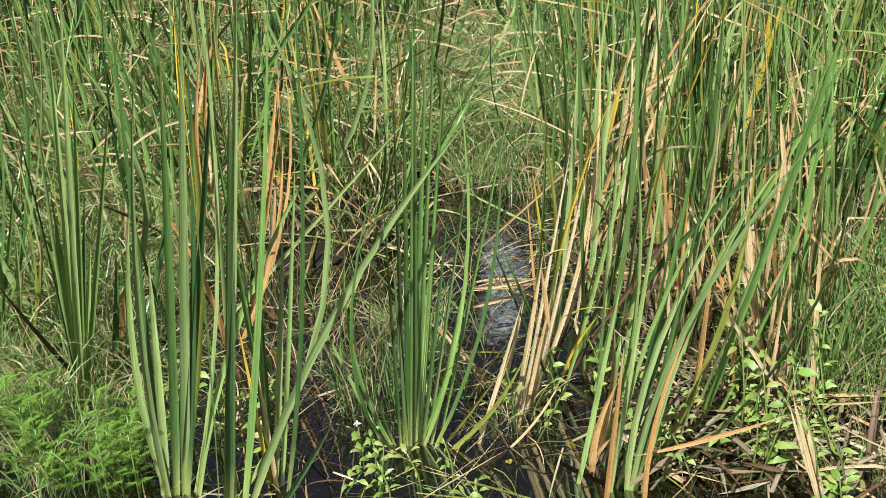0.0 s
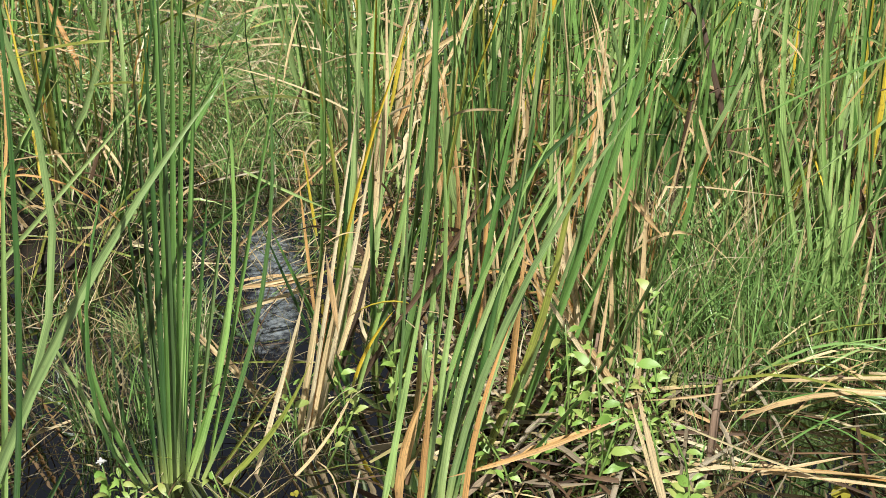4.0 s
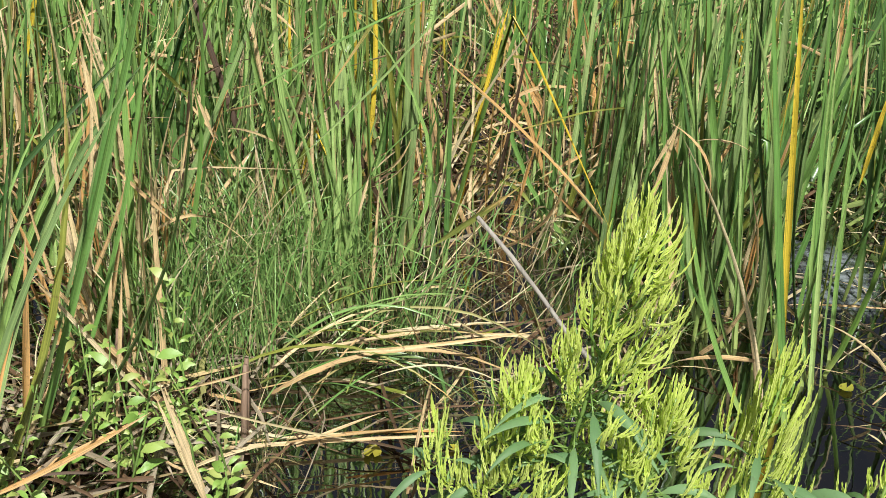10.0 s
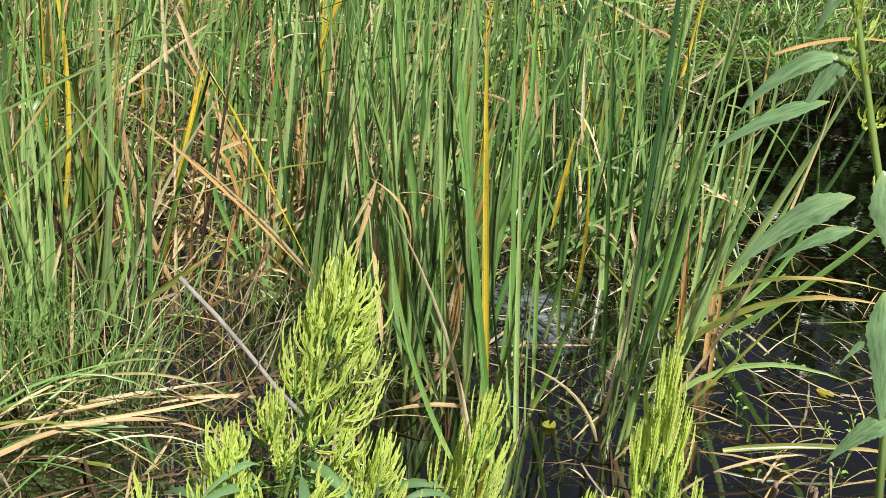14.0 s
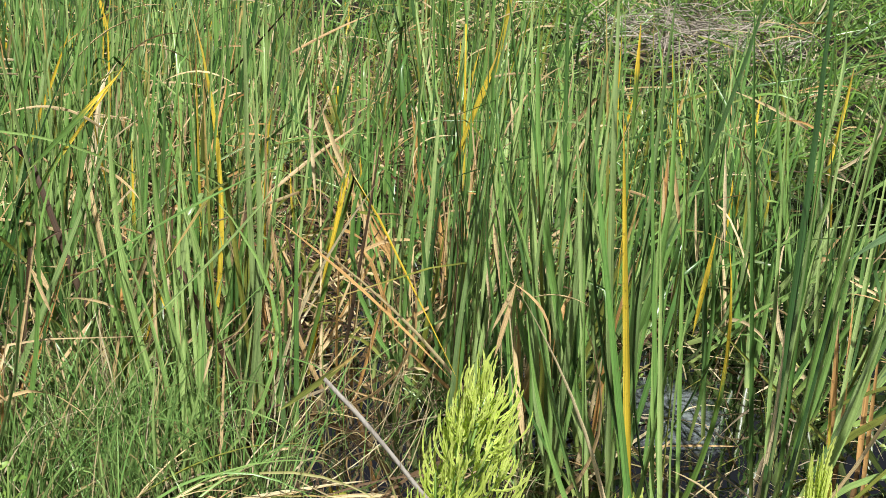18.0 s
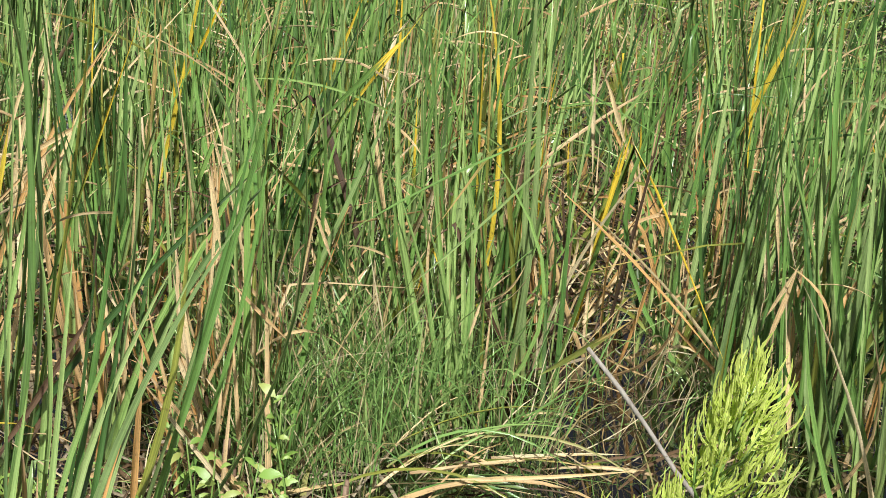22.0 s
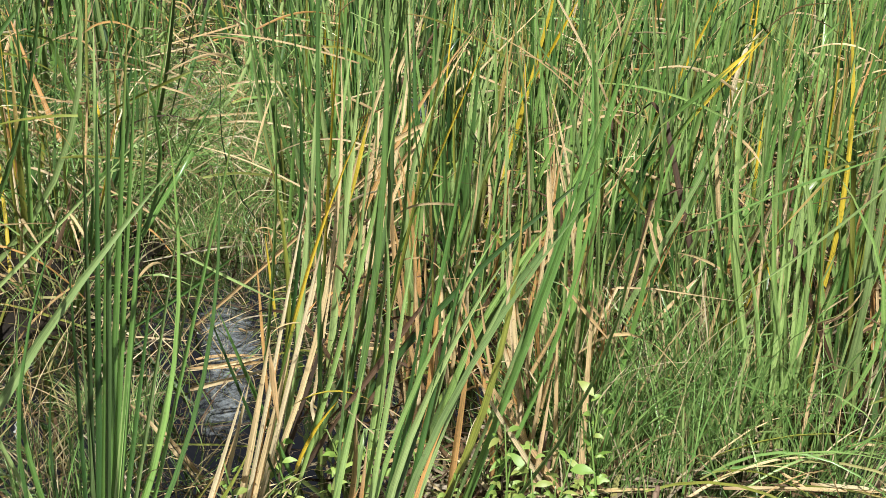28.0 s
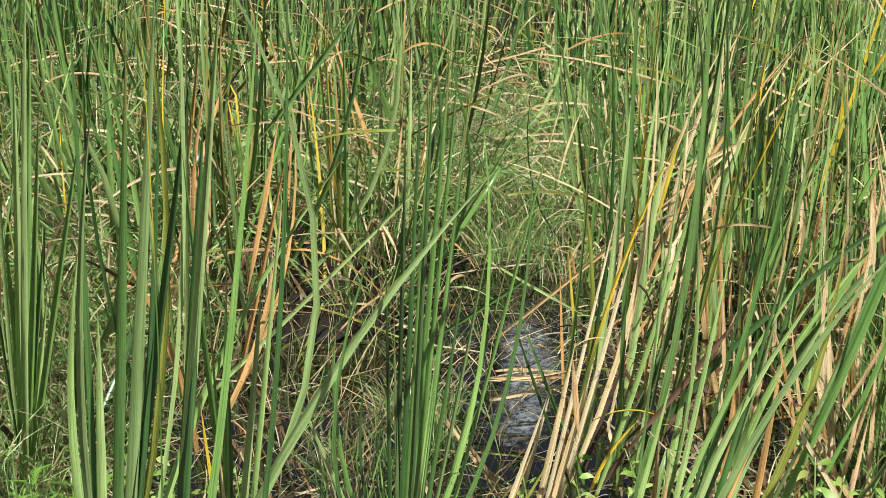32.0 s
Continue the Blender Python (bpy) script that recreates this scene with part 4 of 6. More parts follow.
hero(OLIVE,   (-0.97, 2.16, -0.02), (-0.77, 2.25, 0.25), 0.012, "straight", 0)
hero(GREEN,   (-1.42, 1.74, -0.02), (-1.28, 1.85, 1.12), 0.027, "straight", 0)
hero(GREEN,   (-1.43, 1.74, -0.02), (-1.23, 1.88, 1.38), 0.027, "straight", 0)
hero(FRESH,   (-1.62, 1.77, -0.02), (-1.58, 1.80, 0.84), 0.022, "bow", -1)
hero(FRESH,   (-1.63, 1.77, -0.02), (-1.57, 1.82, 0.70), 0.027, "straight", 0)
hero(GREEN,   (-1.61, 1.77, -0.02), (-1.46, 1.89, 0.74), 0.027, "straight", 0)
hero(GREEN,   (-1.59, 1.78, -0.02), (-1.36, 1.95, 1.21), 0.026, "straight", 0)
hero(GREEN,   (-1.60, 1.77, -0.02), (-1.46, 1.88, 1.25), 0.024, "straight", 0)
hero(GREEN,   (-1.58, 1.78, -0.02), (-1.40, 1.91, 1.35), 0.027, "straight", 0)
hero(GREEN,   (-1.36, 1.87, -0.02), (-1.31, 1.90, 0.71), 0.027, "straight", 0)
hero(GREEN,   (-1.35, 1.87, -0.02), (-1.24, 1.94, 0.76), 0.021, "straight", 0)
hero(FRESH,   (-1.33, 1.87, -0.02), (-1.19, 1.96, 0.93), 0.016, "straight", 0)
hero(YELLOW,  (-1.36, 1.87, -0.02), (-1.37, 1.86, 0.50), 0.013, "straight", 0)
hero(TAN,     (-1.33, 1.85, -0.02), (-1.33, 1.85, 0.42), 0.014, "straight", 0)
hero(FRESH,   (-1.54, 1.78, -0.02), (-1.12, 2.09, 0.98), 0.019, "bow", -1)
hero(GREEN,   (-1.38, 1.78, -0.02), (-0.80, 2.16, 0.97), 0.022, "bow", -1)
hero(GREEN,   (-1.30, 1.80, -0.02), (-1.15, 1.89, 0.22), 0.022, "straight", 0)
hero(FRESH,   (-2.15, 2.11, -0.02), (-2.04, 2.21, 1.16), 0.022, "straight", 0)
hero(GREEN,   (-2.15, 2.11, -0.02), (-2.00, 2.24, 1.24), 0.024, "straight", 0)
hero(GREEN,   (-2.14, 2.11, -0.02), (-2.00, 2.23, 1.05), 0.020, "straight", 0)
hero(FRESH,   (-2.14, 2.11, -0.02), (-1.93, 2.29, 0.99), 0.022, "straight", 0)
hero(GREEN,   (-2.15, 2.11, -0.02), (-2.03, 2.21, 0.71), 0.019, "straight", 0)
hero(FRESH,   (-2.14, 2.11, -0.02), (-2.04, 2.20, 0.55), 0.019, "straight", 0)
hero(ORANGE,  (-1.56, 2.09, 0.23), (-1.66, 2.02, 0.77), 0.017, "bow", 1)
hero(ORANGE,  (-1.65, 2.51, 0.46), (-1.54, 2.57, 0.94), 0.014, "loose", 0)
hero(ORANGE,  (-1.70, 2.36, 0.81), (-1.64, 2.40, 1.16), 0.012, "loose", 0)
hero(GREEN,   (-0.85, 2.34, 0.60), (-0.66, 2.41, -0.07), 0.008, "loose", 0)
hero(FRESH,   (-0.87, 2.23, 0.75), (-0.65, 2.31, 0.60), 0.007, "loose", 0)
hero(YELLOW,  (-0.70, 2.44, 0.26), (-0.49, 2.50, 0.27), 0.009, "loose_arch", 1)
hero(TAN,     (1.21, 2.33, 0.63), (1.34, 2.26, 0.62), 0.008, "loose_arch", 1)
hero(GREEN,   (0.17, 2.32, 0.78), (0.66, 2.28, 1.03), 0.010, "loose", 1)
hero(TAN,     (1.33, 2.72, 0.47), (1.30, 2.73, 0.72), 0.010, "loose", 0)
hero(TAN,     (0.59, 3.58, 0.94), (0.81, 3.54, 0.93), 0.011, "loose_arch", 1)
hero(ORANGE,  (1.17, 3.43, 0.48), (1.25, 3.40, 0.39), 0.014, "loose", 0)
hero(YELLOW,  (0.96, 3.18, 0.38), (1.05, 3.16, 0.77), 0.012, "loose", 0)
hero(YELLOW,  (1.68, 3.88, 0.55), (1.81, 3.82, 0.95), 0.017, "loose", 0)
hero(ORANGE,  (1.58, 3.92, 0.42), (1.53, 3.94, 0.74), 0.014, "loose", 0)
hero(TAN,     (1.00, 3.28, 0.89), (1.07, 3.25, 0.68), 0.014, "loose", 0)
hero(TAN,     (0.30, 3.98, 0.78), (0.71, 3.96, 1.11), 0.012, "loose_arch", 1)
hero(TAN,     (1.01, 3.46, 0.94), (1.03, 3.45, 0.53), 0.012, "loose", 0)
hero(TAN,     (1.36, 2.90, 0.65), (1.38, 2.89, 0.35), 0.013, "loose", 0)
hero(TAN,     (1.61, 2.42, 0.90), (1.63, 2.41, 0.69), 0.012, "loose", 0)
hero(ORANGE,  (2.20, 2.35, -0.02), (2.18, 2.37, 0.45), 0.020, "straight", 0)
hero(ORANGE,  (2.25, 2.29, -0.02), (2.24, 2.30, 0.48), 0.019, "straight", 0)
hero(TAN,     (1.97, 2.14, 0.62), (2.10, 2.03, 0.54), 0.008, "loose_arch", 1)
hero(FRESH,   (2.44, 2.66, 0.66), (2.53, 2.58, 0.78), 0.010, "loose", 0)
hero(TAN,     (0.51, 3.05, 0.71), (0.49, 3.06, 0.33), 0.010, "loose", 0)
hero(TAN,     (0.32, 3.18, 0.82), (0.37, 3.18, 0.40), 0.013, "loose", 0)
hero(BROWN,   (-0.57, 2.38, 0.27), (-0.39, 2.42, 0.52), 0.016, "loose", 0)
hero(BROWN,   (-0.52, 2.44, 0.33), (-0.34, 2.47, 0.59), 0.014, "loose", 0)
hero(TAN,     (-0.40, 2.56, 0.58), (-0.39, 2.56, 0.35), 0.011, "loose", 0)
hero(TAN,     (-1.05, 2.71, 0.21), (-0.82, 2.79, 0.24), 0.010, "loose", 0)
hero(TAN,     (-1.04, 2.71, 0.22), (-0.83, 2.79, 0.22), 0.014, "loose", 0)
hero(TAN,     (-0.50, 2.34, 0.35), (-0.38, 2.36, 0.29), 0.007, "loose_arch", 1)
hero(TAN,     (-0.88, 2.45, -0.02), (-0.79, 2.48, 0.33), 0.013, "straight", 0)
hero(TAN,     (-0.93, 2.52, -0.02), (-1.05, 2.48, 0.20), 0.013, "straight", 0)
hero(TAN,     (-0.89, 2.34, -0.02), (-0.79, 2.38, 0.26), 0.011, "straight", 0)
hero(TAN,     (-0.79, 2.18, -0.02), (-0.63, 2.23, 0.20), 0.008, "bow", 1)
hero(GREEN,   (-0.55, 1.87, 0.34), (-0.55, 1.87, 0.20), 0.007, "loose_arch", -1)
hero(OLIVE,   (-0.95, 2.14, -0.02), (-0.72, 2.24, 0.28), 0.019, "bow", 1)
hero(TAN,     (0.07, 2.12, -0.02), (-0.00, 2.12, 0.29), 0.014, "straight", 0)
hero(TAN,     (-0.66, 2.26, 0.33), (-0.67, 2.25, 0.53), 0.012, "loose", 0)
hero(TAN,     (-0.68, 2.30, 0.53), (-0.60, 2.32, 0.55), 0.006, "loose_arch", 1)
hero(YELLOW,  (-0.68, 3.12, 0.56), (-0.62, 3.13, 0.82), 0.013, "loose", 0)
hero(ORANGE,  (-0.18, 2.58, 0.40), (-0.14, 2.58, 0.19), 0.013, "loose", 0)
hero(TAN,     (-0.56, 3.35, 0.57), (-0.55, 3.35, 0.31), 0.014, "loose", 0)
hero(TAN,     (-0.65, 3.33, 0.66), (-0.45, 3.37, 0.77), 0.014, "loose", 0)
hero(TAN,     (-0.18, 2.48, 0.45), (-0.11, 2.48, 0.21), 0.012, "kink", 0)
hero(TAN,     (0.17, 3.17, 0.57), (0.22, 3.17, 0.42), 0.011, "loose", 0)
hero(TAN,     (0.54, 2.71, 0.45), (0.65, 2.69, 0.56), 0.011, "loose_arch", 1)
hero(TAN,     (0.52, 2.72, 0.35), (0.55, 2.71, 0.47), 0.010, "loose", 0)
hero(YELLOW,  (1.41, 2.11, -0.02), (1.30, 2.11, 1.12), 0.016, "straight", 0)
hero(YELTIP,  (1.32, 2.10, 1.05), (1.32, 2.10, 1.30), 0.014, "loose", 0)
hero(ORANGE,  (1.06, 2.41, 0.41), (0.66, 2.58, 0.82), 0.013, "loose", 1)
hero(TAN,     (1.40, 2.19, -0.02), (1.23, 2.27, 0.55), 0.014, "bow", 1)
hero(TAN,     (1.24, 2.26, 0.52), (1.15, 2.31, 0.69), 0.010, "loose_arch", 1)
hero(TAN,     (1.14, 2.37, 0.54), (1.19, 2.34, 0.68), 0.009, "loose", 0)
hero(TAN,     (1.32, 2.63, -0.02), (1.24, 2.65, 0.81), 0.011, "bow", 1)
hero(ORANGE,  (1.63, 2.43, 0.68), (1.63, 2.43, 0.93), 0.012, "loose", 0)
hero(YELLOW,  (1.71, 2.37, 0.45), (1.74, 2.35, 0.74), 0.012, "loose", 0)
hero(TAN,     (0.14, 2.72, 0.70), (0.18, 2.72, 0.57), 0.009, "loose", 0)
hero(TAN,     (-0.06, 2.52, 0.61), (0.07, 2.53, 0.45), 0.009, "loose", 0)
hero(TAN,     (-0.06, 2.37, 0.43), (-0.11, 2.37, 0.02), 0.011, "loose", 0)
hero(TAN,     (-0.23, 2.31, 0.46), (-0.02, 2.34, 0.10), 0.014, "loose", 0)
hero(TAN,     (-0.10, 2.62, 0.84), (-0.08, 2.62, 0.64), 0.012, "loose", 0)
hero(YELTIP,  (0.15, 2.72, 0.92), (0.36, 2.71, 1.13), 0.013, "loose", 0)
hero(TAN,     (0.36, 2.75, 1.12), (0.54, 2.73, 1.21), 0.010, "loose_arch", 1)
hero(FRESH,   (0.49, 2.88, -0.02), (0.51, 2.88, 0.62), 0.016, "straight", 0)
hero(FRESH,   (0.52, 2.88, -0.02), (0.57, 2.87, 0.78), 0.014, "straight", 0)
hero(FRESH,   (0.46, 2.90, -0.02), (0.33, 2.91, 0.76), 0.016, "bow", 1)
hero(FRESH,   (0.48, 2.99, -0.02), (0.54, 2.98, 0.95), 0.015, "straight", 0)
hero(FRESH,   (1.46, 2.33, -0.02), (1.29, 2.40, 1.10), 0.015, "bow", 1)
hero(FRESH,   (1.38, 2.50, -0.02), (1.20, 2.56, 0.95), 0.015, "bow", 1)
hero(GREEN,   (1.38, 2.02, -0.02), (1.22, 2.10, 1.12), 0.018, "straight", 0)
hero(FRESH,   (1.52, 2.15, -0.02), (1.46, 2.18, 0.85), 0.012, "straight", 0)
hero(FRESH,   (1.34, 2.14, -0.02), (1.17, 2.25, 0.64), 0.014, "bow", -1)
hero(TAN,     (0.57, 2.87, 0.36), (0.71, 2.84, 0.50), 0.009, "loose_arch", 1)
hero(TAN,     (0.37, 2.35, 0.18), (0.85, 2.27, 0.22), 0.010, "loose", 0)
hero(FRESH,   (0.31, 2.41, 0.17), (0.73, 2.35, 0.28), 0.009, "loose_arch", 1)
hero(ORANGE,  (-0.39, 2.00, 0.14), (-0.03, 2.05, 0.27), 0.013, "loose", 0)
hero(TAN,     (-0.02, 2.02, 0.33), (0.06, 2.02, 0.05), 0.010, "loose", 0)
hero(TAN,     (-0.08, 2.45, 0.44), (-0.12, 2.45, 0.10), 0.011, "loose", 0)
hero(TAN,     (0.01, 2.20, 0.22), (0.20, 2.20, 0.25), 0.010, "loose", 0)
hero(STRAW,   (0.06, 2.20, 0.18), (0.43, 2.18, 0.04), 0.008, "loose", 0)
hero(STRAW,   (0.42, 2.15, 0.22), (0.74, 2.08, 0.18), 0.007, "loose_arch", 1)
hero(FRESH,   (0.30, 2.31, 0.66), (0.64, 2.26, 1.02), 0.015, "loose", 1)

fallen(TAN,      (-1.18, 3.09, 0.03), (-0.95, 3.21, 0.03), 0.020, "bow")
fallen(TAN,      (-1.18, 3.14, 0.03), (-0.96, 3.18, 0.03), 0.012, "bow")
fallen(TAN,      (-1.21, 2.69, 0.12), (-0.91, 2.43, 0.03), 0.012, "bow")
fallen(TAN,      (-0.87, 2.09, 0.03), (-0.75, 2.35, 0.03), 0.012, "bow")
fallen(ORANGE,   (-0.36, 2.18, 0.04), (-0.02, 2.29, 0.12), 0.018, "straight")
fallen(TAN,      (0.00, 2.44, 0.10), (0.21, 2.55, 0.06), 0.020, "straight")
fallen(TAN,      (0.35, 2.51, 0.10), (0.86, 2.62, 0.06), 0.018, "straight")
fallen(TAN,      (0.56, 2.56, 0.10), (0.93, 2.64, 0.04), 0.016, "straight")
fallen(TAN,      (0.25, 2.45, 0.03), (0.88, 2.35, 0.02), 0.016, "arch")
fallen(OLIVE,    (0.30, 2.70, 0.05), (0.92, 2.75, 0.06), 0.016, "arch")
fallen(TAN,      (0.10, 2.27, 0.03), (0.66, 2.20, 0.03), 0.020, "straight")
fallen(TAN,      (0.11, 2.22, 0.05), (0.66, 2.17, 0.03), 0.014, "straight")
fallen(ORANGE,   (0.38, 2.20, 0.06), (0.65, 2.17, 0.04), 0.020, "straight")
fallen(TAN,      (0.25, 2.18, 0.07), (0.56, 2.18, 0.06), 0.012, "straight")
fallen(TAN,      (0.27, 2.19, 0.05), (0.46, 2.20, 0.10), 0.014, "straight")
fallen(GREEN,    (0.48, 2.45, 0.12), (0.64, 2.39, 0.10), 0.022, "straight")
fallen(GREEN,    (0.64, 2.39, 0.10), (0.66, 2.35, 0.01), 0.018, "straight")
fallen(TAN,      (0.49, 2.61, 0.10), (0.63, 2.54, 0.04), 0.014, "straight")
fallen(TAN,      (0.69, 2.83, 0.06), (0.89, 2.75, 0.04), 0.010, "arch")
fallen(TAN,      (0.26, 2.58, 0.03), (0.68, 2.48, 0.03), 0.014, "bow")
fallen(TAN,      (1.05, 2.97, 0.03), (0.90, 3.10, 0.03), 0.008, "bow")
fallen(TAN,      (2.06, 2.15, 0.03), (2.12, 1.93, 0.03), 0.014, "bow")
fallen(BROWN,    (2.12, 1.93, 0.03), (2.08, 1.81, 0.03), 0.020, "bow")
fallen(OLIVE,    (1.96, 1.88, 0.03), (2.40, 1.67, 0.03), 0.020, "bow")
fallen(TAN,      (1.87, 1.81, 0.03), (2.15, 1.78, 0.03), 0.016, "bow")
fallen(TAN,      (3.13, 3.13, 0.03), (3.58, 2.79, 0.03), 0.014, "bow")
fallen(BROWN,    (2.86, 3.10, 0.03), (3.20, 3.10, 0.03), 0.014, "bow")
fallen(TAN,      (3.26, 2.96, 0.03), (3.26, 2.52, 0.03), 0.010, "bow")
fallen(BROWN,    (-0.36, 2.26, 0.03), (-0.11, 2.30, 0.03), 0.020, "bow")
fallen(BROWN,    (-0.27, 2.45, 0.06), (-0.08, 2.24, 0.05), 0.022, "straight")
fallen(TAN,      (-0.25, 2.52, 0.08), (-0.09, 2.31, 0.05), 0.018, "straight")
fallen(BROWN,    (-0.36, 2.68, 0.06), (-0.16, 2.36, 0.05), 0.018, "straight")
fallen(TAN,      (0.09, 2.49, 0.03), (0.28, 2.31, 0.03), 0.012, "bow")
fallen(TAN,      (0.98, 2.55, 0.03), (0.67, 2.60, 0.03), 0.012, "bow")
fallen(OLIVE,    (-1.59, 4.19, 0.05), (-1.19, 4.39, 0.05), 0.018, "straight")
fallen(OLIVE,    (-1.49, 4.50, 0.06), (-1.22, 4.42, 0.05), 0.020, "straight")
fallen(OLIVE,    (-1.42, 4.31, 0.03), (-1.16, 4.28, 0.03), 0.012, "bow")
fallen(TAN,      (-1.07, 2.48, 0.20), (-0.90, 2.42, 0.03), 0.014, "straight")
fallen(TAN,      (-1.71, 2.94, 0.03), (-1.37, 2.76, 0.03), 0.010, "bow")

# ---- the rest of the stand, clump by clump, out to where leaves can still be told apart ----
def clearing(x, y):
    """A dark patch of mud and broken stems in the stand."""
    x, y = np.asarray(x, float) - 1.95, np.asarray(y, float) - 5.9
    return 1 - smooth(0.7, 1.1, np.hypot((0.95 * x - 0.32 * y) / 0.52, (0.32 * x + 0.95 * y) / 3.0))


def height_share(x, y):
    """Reeds stay lower before the dark clearing and towards the pool's far bank."""
    a, d = np.degrees(np.arctan2(x, y)), np.hypot(x, y)
    f = np.where((np.abs(a - 18.5) < 2.6) & (d > 3.3), 0.6, 1.0)
    return np.where((a > 27) & (d > 3.6), 0.68, f)


def ok_for_reeds(x, y):
    if in_pool(x, y) > 0.35 or (clearing(x, y) > 0.5 and random.random() < 0.9):
        return False
    if x > 0.47 * y and math.hypot(x, y) > 3.3 and random.random() < 0.4:         # thin towards the pool
        return False
    if 25 < math.degrees(math.atan2(x, y)) < 37 and math.hypot(x, y) < 4.2 and random.random() < 0.6:      # open water shows there
        return False
    if abs(x + 1.04 + 0.27 * (y - 2.9)) < 0.5 and y < 4.4:                      # clear beside the gap
        return False
    if abs(x + 0.35 * y) < 0.3 and y > 3.7:                                     # low growth behind the gap
        return False
    if x < -1.25 and 2.4 < y < 6.2 and x > -4.6 and random.random() < 0.93:      # the sedge bed
        return False
    if -0.1 < x < 0.5 and y < 3.1:
        return False
    return -50 < math.degrees(math.atan2(x, y)) < 43.5


spots = [(c[0], c[1]) for c in CLUMPS]
tries = 0
while len(spots) < 205 and tries < 20000:
    tries += 1
    x, y = random.uniform(-4.4, 4.4), random.uniform(2.3, 5.8)
    d = math.hypot(x, y)
    if not 2.95 < d < 5.8 or not ok_for_reeds(x, y):
        continue
    if min((x - a) ** 2 + (y - b) ** 2 for a, b in spots) < 0.2 ** 2:
        continue
    spots.append((x, y))
    dryness = 0.5 + 0.5 * math.sin(1.7 * x + 0.6) * math.sin(1.3 * y)
    mix = pick({"green": 0.34, "fresh": 0.20, "mixed": 0.40, "dry": 0.14 + 0.16 * dryness})
    if x > 0.5 * y:
        mix = pick({"green": 0.8, "mixed": 0.2})
    tall = random.uniform(0.9, 1.55) * float(height_share(x, y))
    clump(x, y, random.randint(8, 11), (0.35 * tall, tall), (0.07 + random.gauss(0, 0.12), random.gauss(0, 0.12)), 0.34, 0.09, 0.0165, mix,
          {"straight": 3, "bow": 4.5, "arch": 2.2, "kink": 2.4})


# clumps further back
tries, last = 0, len(spots) + 115
while len(spots) < last and tries < 20000:
    tries += 1
    x, y = random.uniform(-5.6, 4.6), random.uniform(4.2, 7.4)
    if not 5.75 < math.hypot(x, y) < 7.3 or not ok_for_reeds(x, y) or (x > 0.42 * y and math.hypot(x, y) > 6.8):
        continue
    if min((x - a) ** 2 + (y - b) ** 2 for a, b in spots) < 0.21 ** 2:
        continue
    spots.append((x, y))
    tall = random.uniform(1.0, 1.6) * float(height_share(x, y))
    clump(x, y, random.randint(9, 12), (0.4 * tall, tall), (0.09 + random.gauss(0, 0.12), random.gauss(0, 0.12)), 0.36, 0.12, 0.0195, pick({"green": 0.55, "fresh": 0.1, "mixed": 0.3, "dry": 0.05}),
          {"straight": 3, "bow": 4.5, "arch": 2.2, "kink": 2.0})


def far_stand():
    n = 8500
    x, y = rng.uniform(-11, 12, n), rng.uniform(4.5, 14, n)
    d = np.hypot(x, y)
    keep = (d > 7.2) & (np.abs(np.degrees(np.arctan2(x, y))) < 50) & (in_pool(x, y) < 0.4) & ~((x > 0.42 * y) & (d > 6.8)) & (x < 0.95 * y) & ~((x > 0.45 * y) & (rng.random(n) < 0.3))
    keep &= ~((x < -1.5) & (x > -4.8) & (y < 6.8) & (rng.random(n) < 0.92)) & (clearing(x, y) < rng.uniform(0.1, 1.15, n)) & ~((np.abs(x + 0.35 * y) < 0.4) & (y < 8))
    x, y = x[keep], y[keep]
    n = len(x)
    h = rng.uniform(0.6, 1.55, n) * height_share(x, y)
    kind = rng.choice(6, n, p=[0.70, 0.13, 0.06, 0.07, 0.02, 0.02])
    h = np.where(kind >= 3, h * rng.uniform(0.4, 0.9, n), h)
    lean = rng.normal(0, 0.2, (n, 2)) + (0.09, 0)
    base = np.stack([x, y, ground_z(x, y) - 0.02], 1)
    tip = base + np.stack([lean[:, 0] * h, lean[:, 1] * h, h], 1)
    bow = np.stack([lean[:, 0], lean[:, 1], 0 * h], 1) * -0.15 * h[:, None] + rng.normal(0, 0.05, (n, 3))
    me = ribbons("cattail_stand", base, tip, bow, rng.uniform(0.016, 0.031, n), [GREEN, FRESH, OLIVE, TAN, ORANGE, YELLOW], kind, seg=5, twist=rng.uniform(-1, 1, n))
    tagged(new("cattail_stand", me), "dense stand of green and dry cattail leaves further off", "cattails", kind="stuff")


far_stand()


